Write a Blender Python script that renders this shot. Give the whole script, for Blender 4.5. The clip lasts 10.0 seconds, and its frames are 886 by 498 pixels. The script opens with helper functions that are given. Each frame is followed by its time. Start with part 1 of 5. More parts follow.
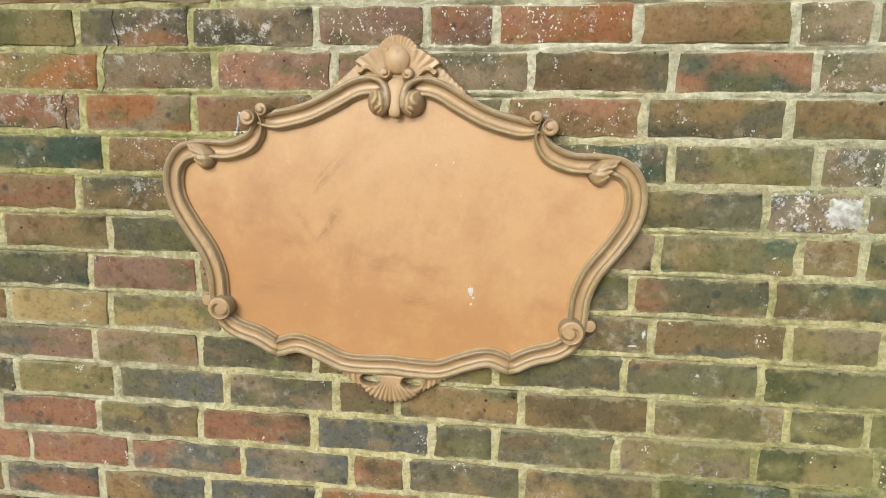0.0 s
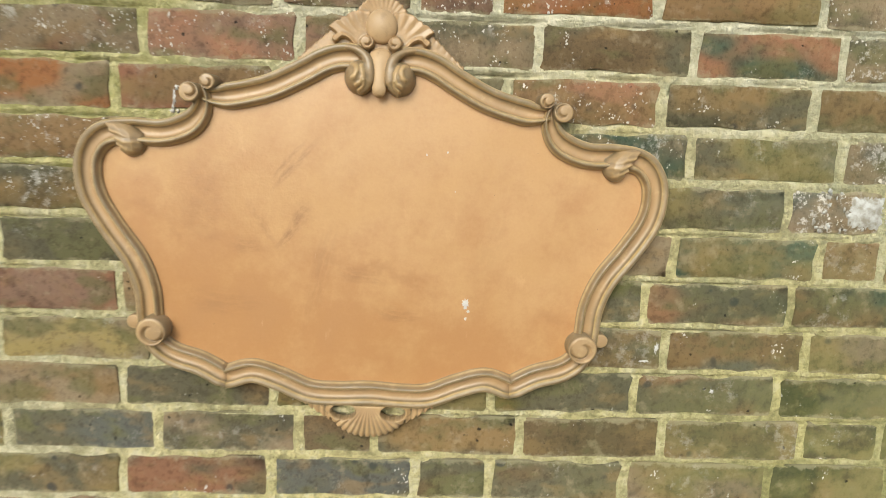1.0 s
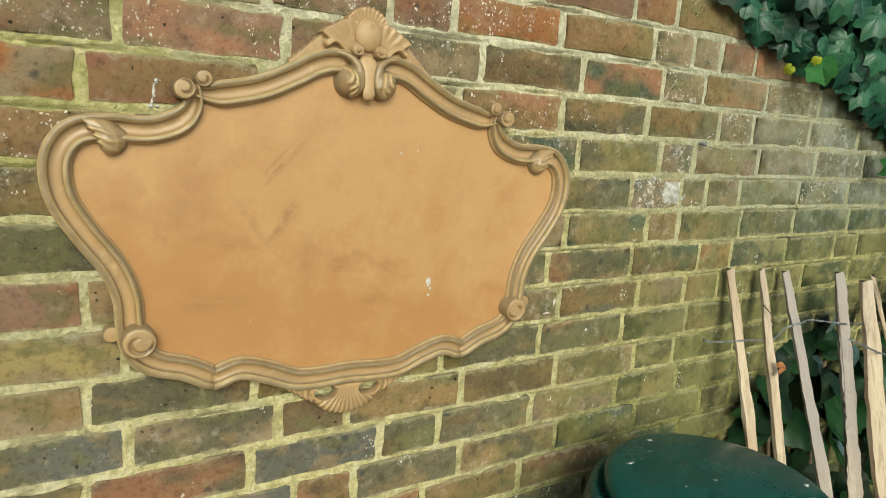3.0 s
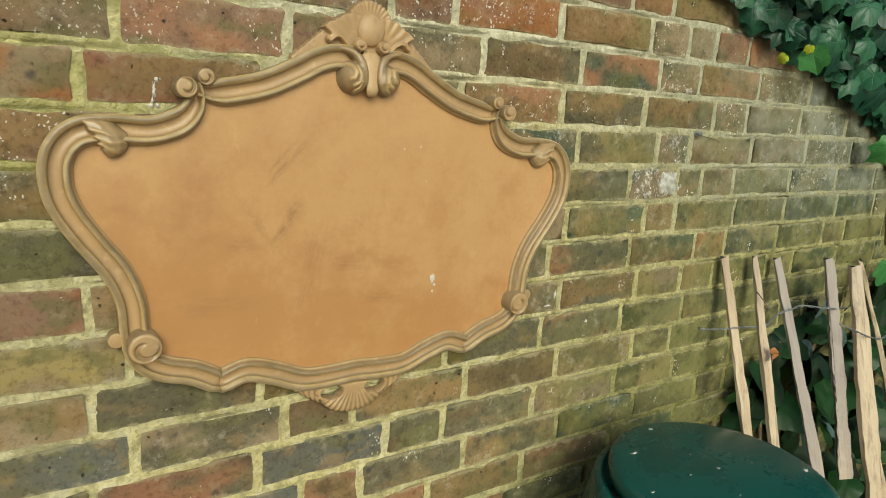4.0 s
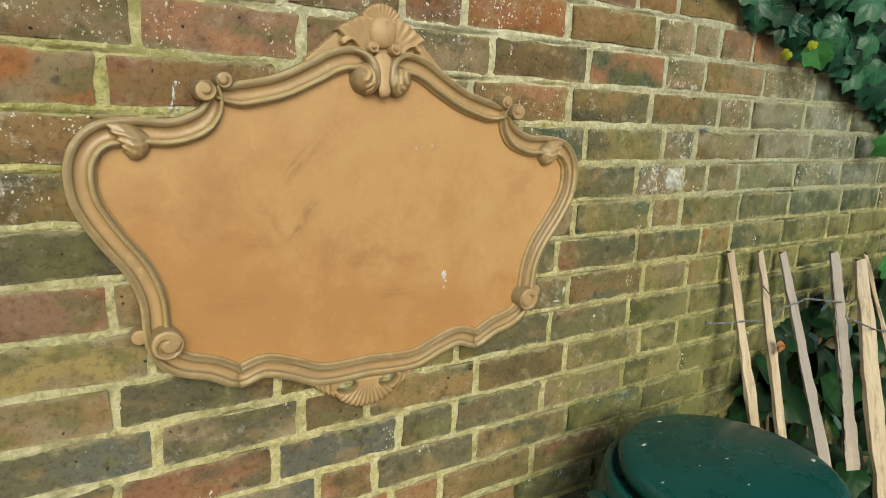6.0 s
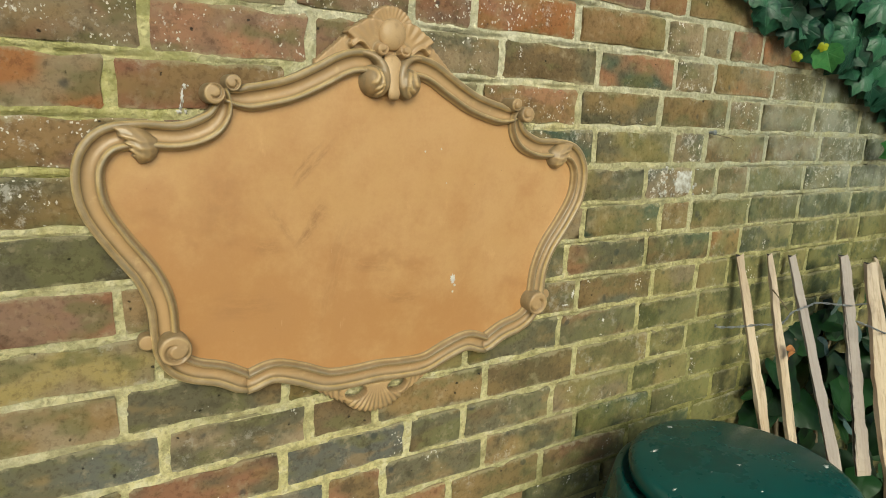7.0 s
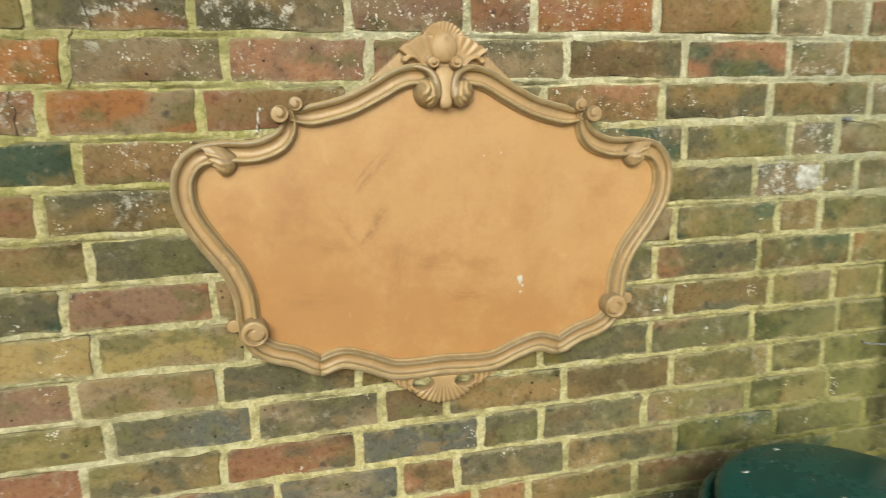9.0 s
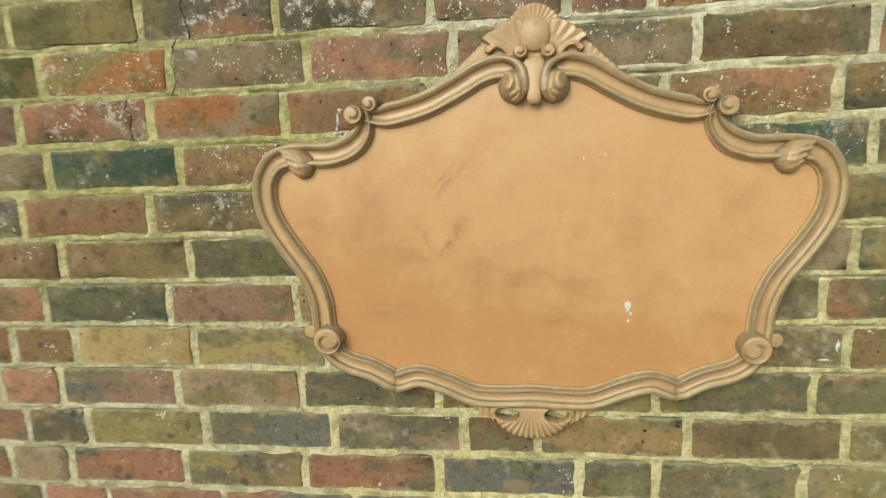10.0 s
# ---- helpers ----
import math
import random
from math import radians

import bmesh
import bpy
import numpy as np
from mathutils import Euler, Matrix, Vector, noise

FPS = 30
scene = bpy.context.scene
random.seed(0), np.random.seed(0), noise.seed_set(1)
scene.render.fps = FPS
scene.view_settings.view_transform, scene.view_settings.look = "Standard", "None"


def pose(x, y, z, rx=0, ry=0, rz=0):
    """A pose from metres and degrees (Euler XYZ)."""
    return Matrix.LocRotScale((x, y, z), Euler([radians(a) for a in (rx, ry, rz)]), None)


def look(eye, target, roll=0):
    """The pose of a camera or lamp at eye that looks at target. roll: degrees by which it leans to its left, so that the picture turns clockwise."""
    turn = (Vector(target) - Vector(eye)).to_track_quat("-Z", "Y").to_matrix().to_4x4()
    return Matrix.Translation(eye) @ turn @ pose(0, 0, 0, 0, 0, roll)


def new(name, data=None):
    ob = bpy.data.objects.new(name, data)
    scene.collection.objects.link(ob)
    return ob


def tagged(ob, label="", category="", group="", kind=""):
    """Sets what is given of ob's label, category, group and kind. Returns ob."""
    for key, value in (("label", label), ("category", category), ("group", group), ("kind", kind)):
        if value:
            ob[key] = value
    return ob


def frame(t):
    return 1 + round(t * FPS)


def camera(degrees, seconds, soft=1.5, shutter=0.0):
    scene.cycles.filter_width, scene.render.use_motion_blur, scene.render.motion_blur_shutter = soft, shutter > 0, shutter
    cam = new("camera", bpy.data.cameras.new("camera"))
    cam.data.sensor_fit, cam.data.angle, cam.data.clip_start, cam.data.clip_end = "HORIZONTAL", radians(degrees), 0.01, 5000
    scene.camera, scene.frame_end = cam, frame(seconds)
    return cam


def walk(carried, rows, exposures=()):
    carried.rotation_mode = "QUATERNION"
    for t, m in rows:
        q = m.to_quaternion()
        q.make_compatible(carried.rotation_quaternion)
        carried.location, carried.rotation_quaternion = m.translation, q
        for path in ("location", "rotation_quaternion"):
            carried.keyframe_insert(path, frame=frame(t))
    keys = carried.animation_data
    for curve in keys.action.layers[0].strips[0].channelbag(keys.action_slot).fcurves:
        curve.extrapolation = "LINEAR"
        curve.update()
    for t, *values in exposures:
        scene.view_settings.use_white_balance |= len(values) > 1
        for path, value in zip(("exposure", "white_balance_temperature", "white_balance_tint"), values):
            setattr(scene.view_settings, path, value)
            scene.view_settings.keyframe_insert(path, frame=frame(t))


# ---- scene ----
cam = camera(70.3, 10.0, soft=1.0, shutter=0.4)
PATH = [
    (0, (0.128, -1.098, 1.501), (-0.117, 0.857, 1.162), 0.9),
    (0.5, (0.079, -1.05, 1.491), (-0.055, 0.917, 1.151), 1.4),
    (1, (-0.027, -0.935, 1.483), (0.045, 1.033, 1.139), 2.0),
    (1.5, (-0.148, -0.866, 1.493), (0.288, 1.053, 1.136), 3.1),
    (2, (-0.335, -0.853, 1.507), (0.44, 0.953, 1.137), 4.0),
    (2.5, (-0.416, -0.914, 1.513), (0.524, 0.811, 1.134), 4.6),
    (2.7, (-0.446, -0.951, 1.511), (0.52, 0.758, 1.129), 4.2),
    (3.8, (-0.5006, -0.914, 1.5249), (0.540, 0.739, 1.097), 3.3),
    (4, (-0.507, -0.914, 1.526), (0.539, 0.734, 1.092), 3.2),
    (4.5, (-0.515, -0.926, 1.527), (0.537, 0.716, 1.081), 3.0),
    (5, (-0.518, -0.93, 1.525), (0.524, 0.717, 1.075), 2.8),
    (5.5, (-0.526, -0.929, 1.526), (0.512, 0.722, 1.082), 2.6),
    (7, (-0.534, -0.91, 1.527), (0.497, 0.749, 1.095), 2.5),
    (7.5, (-0.542, -0.9, 1.529), (0.488, 0.76, 1.099), 2.3),
    (8, (-0.524, -0.895, 1.527), (0.491, 0.771, 1.086), 2.2),
    (8.5, (-0.42, -1.018, 1.532), (0.383, 0.765, 1.109), 1.0),
    (9, (-0.336, -1.044, 1.526), (0.109, 0.862, 1.114), -1.3),
    (9.5, (-0.225, -0.965, 1.52), (-0.124, 0.995, 1.137), -2.0),
    (10, (-0.106, -0.945, 1.516), (-0.366, 0.999, 1.128), -2.5),
]
EXPOSURES = [(0.0, 0.10, 5880, 6), (1.0, 0.05, 6050, 4), (1.5, 0.01, 6200, 2), (2.0, 0.01, 6100, 0), (2.5, 0.0, 6150, -5), (4.0, -0.23, 6450, -4), (8.0, -0.21, 6450, -4), (8.5, -0.17, 6450, -4), (9.0, 0.0, 6450, -3), (10.0, -0.05, 6120, -1)]
walk(cam, [(t, look(eye, target, roll)) for t, eye, target, roll in PATH], EXPOSURES)

# ---- light ----
world = bpy.data.worlds.new("sky")
scene.world = world
world.use_nodes = True
wn, wl = world.node_tree.nodes, world.node_tree.links
sky = wn.new("ShaderNodeTexSky")
sky.sky_type, sky.sun_disc = "NISHITA", False
SUN_WAY = Vector((-0.26, -0.83, 0.46)).normalized()
sky.sun_elevation = math.asin(SUN_WAY.z)
sky.sun_rotation = math.atan2(SUN_WAY.x, SUN_WAY.y)
sky.dust_density = 3.0
wl.new(sky.outputs["Color"], wn["Background"].inputs["Color"])
wn["Background"].inputs["Strength"].default_value = 0.122
sun_data = bpy.data.lights.new("sun", "SUN")
sun_data.energy, sun_data.angle, sun_data.color = 2.2, radians(32), (1.0, 0.965, 0.875)
sun = new("sun", sun_data)
sun.matrix_world = look(SUN_WAY * 20, (0, 0, 0))


# ---- materials ----
class Nodes:
    """A short way to write a node material."""

    def __init__(self, name):
        self.mat = bpy.data.materials.new(name)
        self.mat.use_nodes = True
        self.tree = self.mat.node_tree
        self.bsdf = self.tree.nodes["Principled BSDF"]

    def add(self, kind, **sockets):
        n = self.tree.nodes.new(kind)
        for k, v in sockets.items():
            self.put(n.inputs[k.replace("_", " ")], v)
        return n

    def put(self, socket, v):
        if isinstance(v, bpy.types.NodeSocket):
            self.tree.links.new(v, socket)
        else:
            socket.default_value = v

    def math(self, op, a, b=0.0, clamp=False):
        n = self.tree.nodes.new("ShaderNodeMath")
        n.operation, n.use_clamp = op, clamp
        self.put(n.inputs[0], a), self.put(n.inputs[1], b)
        return n.outputs[0]

    def vec(self, op, a, b):
        n = self.tree.nodes.new("ShaderNodeVectorMath")
        n.operation = op
        self.put(n.inputs[0], a), self.put(n.inputs[1], b)
        return n.outputs[0]

    def noise(self, co, scale, detail=4.0, rough=0.55):
        return self.add("ShaderNodeTexNoise", Vector=co, Scale=scale, Detail=detail, Roughness=rough).outputs["Fac"]

    def voronoi(self, co, scale, rand=1.0):
        return self.add("ShaderNodeTexVoronoi", Vector=co, Scale=scale, Randomness=rand).outputs["Distance"]

    def ramp(self, v, lo, hi, out_lo=0.0, out_hi=1.0):
        n = self.tree.nodes.new("ShaderNodeMapRange")
        n.interpolation_type = "SMOOTHSTEP"
        for s, x in zip(n.inputs[:5], (v, lo, hi, out_lo, out_hi)):
            self.put(s, x)
        return n.outputs[0]

    def mix(self, fac, a, b, blend="MIX"):
        n = self.tree.nodes.new("ShaderNodeMix")
        n.data_type, n.blend_type = "RGBA", blend
        for s, x in ((n.inputs[0], fac), (n.inputs[6], a), (n.inputs[7], b)):
            if isinstance(x, tuple):
                x = (*x, 1.0)
            self.put(s, x)
        return n.outputs[2]

    def bump(self, height, distance, strength=1.0, normal=None):
        n = self.add("ShaderNodeBump", Height=height, Distance=distance, Strength=strength)
        if normal is not None:
            self.put(n.inputs["Normal"], normal)
        return n.outputs[0]

    def done(self, color, rough, normal=None, metal=0.0, spec=0.5):
        if isinstance(color, tuple):
            color = (*color, 1.0)
        self.put(self.bsdf.inputs["Base Color"], color)
        self.put(self.bsdf.inputs["Roughness"], rough)
        self.put(self.bsdf.inputs["Metallic"], metal)
        self.put(self.bsdf.inputs["Specular IOR Level"], spec)
        if normal is not None:
            self.put(self.bsdf.inputs["Normal"], normal)
        return self.mat


def grown_algae(n):
    """Green growth on the damp end of the wall, by the place on the wall."""
    pos = n.add("ShaderNodeNewGeometry").outputs["Position"]
    s = n.add("ShaderNodeSeparateXYZ", Vector=pos)
    a = n.math("MULTIPLY", n.math("SUBTRACT", s.outputs["X"], 0.18), 0.80)
    b = n.math("MULTIPLY", n.math("SUBTRACT", 1.32, s.outputs["Z"]), 0.55)
    c = n.math("MULTIPLY", n.math("SUBTRACT", n.noise(pos, 5.0, 5.0, 0.65), 0.45), 1.1)
    return n.ramp(n.math("ADD", n.math("ADD", a, b), c), 0.05, 0.85)


BRICK_TONES = {  # fired colours
    "r": (0.275, 0.138, 0.076), "s": (0.345, 0.178, 0.105), "o": (0.335, 0.148, 0.058), "p": (0.242, 0.150, 0.100),
    "b": (0.248, 0.162, 0.074), "u": (0.150, 0.102, 0.052), "g": (0.232, 0.184, 0.078), "d": (0.108, 0.102, 0.032),
    "k": (0.122, 0.108, 0.066), "t": (0.068, 0.096, 0.062), "y": (0.360, 0.268, 0.112), "m": (0.285, 0.215, 0.132),
    "n": (0.118, 0.116, 0.094),
}


def brick_material(tone, second, lime_kind="", island=False):
    """A worn stock brick of two fired colours; lime_kind: * flecked with lime, ! crusted with it."""
    n = Nodes("brick_" + tone + second + {"": "", "*": "_flecked", "!": "_crusted"}[lime_kind] + ("_far" if island else ""))
    tc = n.add("ShaderNodeTexCoord").outputs["Object"]
    rnd = n.add("ShaderNodeNewGeometry").outputs["Random Per Island"] if island else n.add("ShaderNodeObjectInfo").outputs["Random"]
    shift = n.add("ShaderNodeCombineXYZ", X=n.math("MULTIPLY", rnd, 37.0), Y=n.math("MULTIPLY", rnd, 91.0), Z=n.math("MULTIPLY", rnd, 53.0)).outputs[0]
    co = n.vec("ADD", tc, shift)
    c1, c2 = BRICK_TONES[tone], BRICK_TONES[second]
    if tone == second:
        c2 = tuple(0.5 * (v + w) for v, w in zip(c1, (0.200, 0.160, 0.090)))
    n.put(n.bsdf.inputs["Diffuse Roughness"], 1.0)
    # fired colour: broad soft fields, a blush of a warmer or sootier tint, then grain
    soft = n.vec("MULTIPLY", co, (0.75, 1.0, 1.3))
    broad = n.noise(soft, 7.5, 2.5, 0.55)
    col = n.mix(n.ramp(broad, 0.43, 0.58), c1, c2)
    blush = n.noise(n.vec("ADD", soft, (4.0, 0.0, 6.0)), 13.0, 3.0, 0.6)
    col = n.mix(n.ramp(blush, 0.52, 0.66, 0.0, 0.45), col, (0.300, 0.192, 0.082))
    col = n.mix(n.ramp(blush, 0.48, 0.34, 0.0, 0.7), col, (0.150, 0.138, 0.060))
    fine = n.noise(co, 130.0, 5.0, 0.7)
    mid = n.noise(co, 38.0, 5.0, 0.62)
    col = n.mix(n.ramp(fine, 0.50, 0.36, 0.0, 0.45), col, n.mix(1.0, col, (0.42, 0.40, 0.38), "MULTIPLY"))
    col = n.mix(n.ramp(mid, 0.54, 0.72, 0.0, 0.42), col, (0.40, 0.32, 0.205))
    col = n.mix(n.ramp(mid, 0.47, 0.33, 0.0, 0.60), col, n.mix(1.0, col, (0.50, 0.49, 0.47), "MULTIPLY"))
    # overburnt spots, here and there one that is larger
    spot = n.voronoi(n.vec("ADD", co, (5.1, 2.2, 0.7)), 26.0)
    wide = n.ramp(n.noise(co, 31.0, 1.0), 0.40, 0.70, 0.08, 0.26)
    burnt = n.math("MULTIPLY", n.ramp(n.math("SUBTRACT", spot, wide), -0.10, 0.06, 1.0, 0.0), n.ramp(n.noise(n.vec("ADD", co, (1.0, 6.0, 2.0)), 9.0, 2.0), 0.47, 0.55))
    col = n.mix(n.math("MULTIPLY", burnt, 0.72), col, (0.040, 0.046, 0.046))
    shade = n.math("ADD", 0.97, n.math("MULTIPLY", rnd, 0.26))
    hue = n.math("ADD", 0.494, n.math("MULTIPLY", n.math("FRACT", n.math("MULTIPLY", rnd, 7.3)), 0.014))
    col = n.add("ShaderNodeHueSaturation", Hue=hue, Color=col, Value=shade, Saturation=1.0).outputs["Color"]
    col = n.mix(n.math("MULTIPLY", grown_algae(n), 0.78), col, n.mix(n.ramp(n.math("ADD", mid, n.math("MULTIPLY", n.math("SUBTRACT", broad, 0.5), 1.6)), 0.30, 0.70), (0.062, 0.079, 0.036), n.mix(n.ramp(n.add("ShaderNodeSeparateXYZ", Vector=n.add("ShaderNodeNewGeometry").outputs["Position"]).outputs["Z"], 1.20, 1.45), (0.208, 0.200, 0.078), (0.188, 0.202, 0.132))))
    # mortar left on the lower and upper arris
    if not island:
        sz = n.math("ABSOLUTE", n.add("ShaderNodeSeparateXYZ", Vector=tc).outputs["Z"])
        rim = n.ramp(n.math("ADD", sz, n.math("MULTIPLY", n.math("SUBTRACT", n.noise(co, 45.0, 5.0, 0.7), 0.5), 0.034)), 0.0262, 0.0325)
        col = n.mix(n.math("MULTIPLY", rim, 0.50), col, (0.41, 0.365, 0.225))
    # holes where grit has fallen out
    torn = n.vec("MULTIPLY", n.add("ShaderNodeTexNoise", Vector=co, Scale=160.0, Detail=3.0).outputs["Color"], (0.007, 0.007, 0.007))
    pits = n.voronoi(n.vec("ADD", co, torn), 40.0)
    hole = n.ramp(n.noise(co, 70.0, 1.0), 0.35, 0.65, 0.02, 0.105)
    pit = n.math("MULTIPLY", n.ramp(n.math("SUBTRACT", pits, hole), -0.03, 0.02, 1.0, 0.0), n.ramp(n.noise(co, 23.0, 2.0), 0.47, 0.51))
    col = n.mix(n.math("MULTIPLY", pit, 0.85), col, (0.022, 0.019, 0.015))
    # lime: specks of many sizes, and crumbly smears
    gate = {"": (0.60, 0.68), "*": (0.42, 0.51), "!": (0.50, 0.58)}[lime_kind]
    speck_mask = n.ramp(n.noise(n.vec("ADD", co, (2.0, 8.0, 4.0)), 14.0, 3.0, 0.6), *gate)
    size = n.ramp(n.noise(co, 60.0, 1.0), 0.33, 0.72, 0.06, 0.36)
    bent = n.vec("ADD", n.vec("ADD", co, (3.3, 1.7, 9.1)), n.vec("MULTIPLY", torn, (1.4, 1.4, 1.4)))
    cell = n.voronoi(n.vec("MULTIPLY", bent, (1.0, 1.0, 0.70)), 185.0)
    spots = n.ramp(n.math("SUBTRACT", cell, size), -0.05, 0.02, 1.0, 0.0)
    patch = {"": (0.56, 0.64), "*": (0.52, 0.62), "!": (0.46, 0.58)}[lime_kind]
    smear = n.math("MULTIPLY", n.ramp(n.noise(co, 52.0, 6.0, 0.78), 0.51, 0.62), n.ramp(n.noise(n.vec("ADD", co, (7.0, 1.0, 3.0)), 10.0, 2.0), *patch))
    lime = n.math("MAXIMUM", n.math("MULTIPLY", spots, speck_mask), n.math("MULTIPLY", smear, {"": 0.20, "*": 0.50, "!": 0.9}[lime_kind]))
    col = n.mix(n.math("MULTIPLY", lime, 0.95), col, (0.74, 0.70, 0.63))
    # white bloom of salts at the upper damp end
    pos = n.add("ShaderNodeNewGeometry").outputs["Position"]
    p = n.add("ShaderNodeSeparateXYZ", Vector=pos)
    bloom = n.math("MULTIPLY", n.ramp(p.outputs["X"], 0.62, 1.15), n.ramp(p.outputs["Z"], 1.22, 1.42))
    veil = n.math("ADD", n.math("MULTIPLY", n.ramp(n.noise(pos, 30.0, 6.0, 0.78), 0.53, 0.68), 0.55), n.math("MULTIPLY", n.ramp(n.noise(pos, 7.0, 4.0, 0.6), 0.40, 0.68), 0.42))
    col = n.mix(n.math("MULTIPLY", bloom, veil, True), col, (0.40, 0.42, 0.375))
    h = n.math("ADD", n.math("MULTIPLY", fine, 0.5), n.math("MULTIPLY", mid, 0.8))
    h = n.math("ADD", n.math("SUBTRACT", h, n.math("MULTIPLY", pit, 1.6)), n.math("MULTIPLY", lime, 0.3))
    return n.done(col, n.ramp(mid, 0.3, 0.7, 0.72, 0.92), n.bump(h, 0.0032, 1.0), spec=0.25)


def mortar_material():
    n = Nodes("old_mortar")
    n.put(n.bsdf.inputs["Diffuse Roughness"], 1.0)
    co = n.add("ShaderNodeTexCoord").outputs["Object"]
    big, mid, fine = n.noise(co, 3.0, 4.0, 0.6), n.noise(co, 24.0, 6.0, 0.7), n.noise(co, 150.0, 6.0, 0.75)
    col = n.mix(n.ramp(big, 0.35, 0.65), (0.63, 0.555, 0.275), (0.56, 0.515, 0.300))
    col = n.mix(n.ramp(mid, 0.50, 0.64, 0.0, 0.85), col, (0.66, 0.61, 0.415))
    col = n.mix(n.ramp(mid, 0.52, 0.35, 0.0, 0.85), col, (0.315, 0.275, 0.135))
    col = n.mix(n.ramp(fine, 0.50, 0.36, 0.0, 0.42), col, (0.24, 0.215, 0.125))
    col = n.mix(n.ramp(n.noise(co, 11.0, 5.0, 0.7), 0.57, 0.70, 0.0, 0.5), col, (0.36, 0.385, 0.26))
    z = n.add("ShaderNodeSeparateXYZ", Vector=co).outputs["Z"]
    bleached = n.ramp(n.math("ADD", z, n.math("MULTIPLY", n.noise(co, 6.0, 4.0, 0.6), 0.25)), 1.52, 1.80)
    col = n.mix(n.math("MULTIPLY", bleached, 0.88), col, n.mix(n.ramp(mid, 0.4, 0.6), (0.54, 0.515, 0.365), (0.74, 0.705, 0.56)))
    # green growth high up at the shady end, pale lime low down
    x = n.add("ShaderNodeSeparateXYZ", Vector=co).outputs["X"]
    blur = n.math("MULTIPLY", n.math("SUBTRACT", n.noise(co, 7.0, 4.0, 0.65), 0.5), 0.5)
    mossy = n.math("MULTIPLY", n.ramp(n.math("ADD", x, blur), -0.15, -0.45), n.ramp(n.math("ADD", z, blur), 1.30, 1.45))
    col = n.mix(n.math("MULTIPLY", mossy, 0.75), col, n.mix(n.ramp(mid, 0.4, 0.6), (0.40, 0.375, 0.125), (0.60, 0.55, 0.25)))
    limed = n.math("MULTIPLY", n.ramp(n.math("ADD", x, blur), -0.35, -0.65), n.ramp(n.math("ADD", z, blur), 1.28, 1.08))
    col = n.mix(n.math("MULTIPLY", limed, 0.65), col, n.mix(n.ramp(mid, 0.4, 0.6), (0.46, 0.42, 0.275), (0.68, 0.635, 0.455)))
    col = n.mix(n.math("MULTIPLY", grown_algae(n), 0.72), col, n.mix(n.ramp(mid, 0.4, 0.6), (0.21, 0.215, 0.085), (0.42, 0.385, 0.150)))
    # the mortar turns dark green low down towards the right
    low_right = n.math("MULTIPLY", n.ramp(n.math("ADD", x, blur), 0.15, 0.60), n.ramp(n.math("ADD", z, n.math("MULTIPLY", blur, 0.6)), 1.02, 0.84))
    col = n.mix(n.math("MULTIPLY", low_right, 0.7), col, n.mix(n.ramp(mid, 0.4, 0.6), (0.12, 0.125, 0.03), (0.27, 0.25, 0.07)))
    salt = n.math("MULTIPLY", n.ramp(x, 0.20, 1.0), n.ramp(z, 1.20, 1.42))
    col = n.mix(n.math("MULTIPLY", salt, n.ramp(n.noise(co, 16.0, 5.0, 0.7), 0.35, 0.65, 0.35, 0.95)), col, (0.47, 0.475, 0.375))
    h = n.math("ADD", n.math("MULTIPLY", fine, 0.8), n.math("MULTIPLY", mid, 1.5))
    crumb = n.ramp(n.noise(co, 75.0, 4.0, 0.65), 0.42, 0.60)
    col = n.mix(n.ramp(crumb, 1.0, 0.0, 0.0, 0.28), col, n.mix(1.0, col, (0.45, 0.45, 0.40), "MULTIPLY"))
    h = n.math("ADD", h, n.math("MULTIPLY", crumb, 0.6))
    return n.done(col, 0.95, n.bump(h, 0.0034, 1.0), spec=0.2)


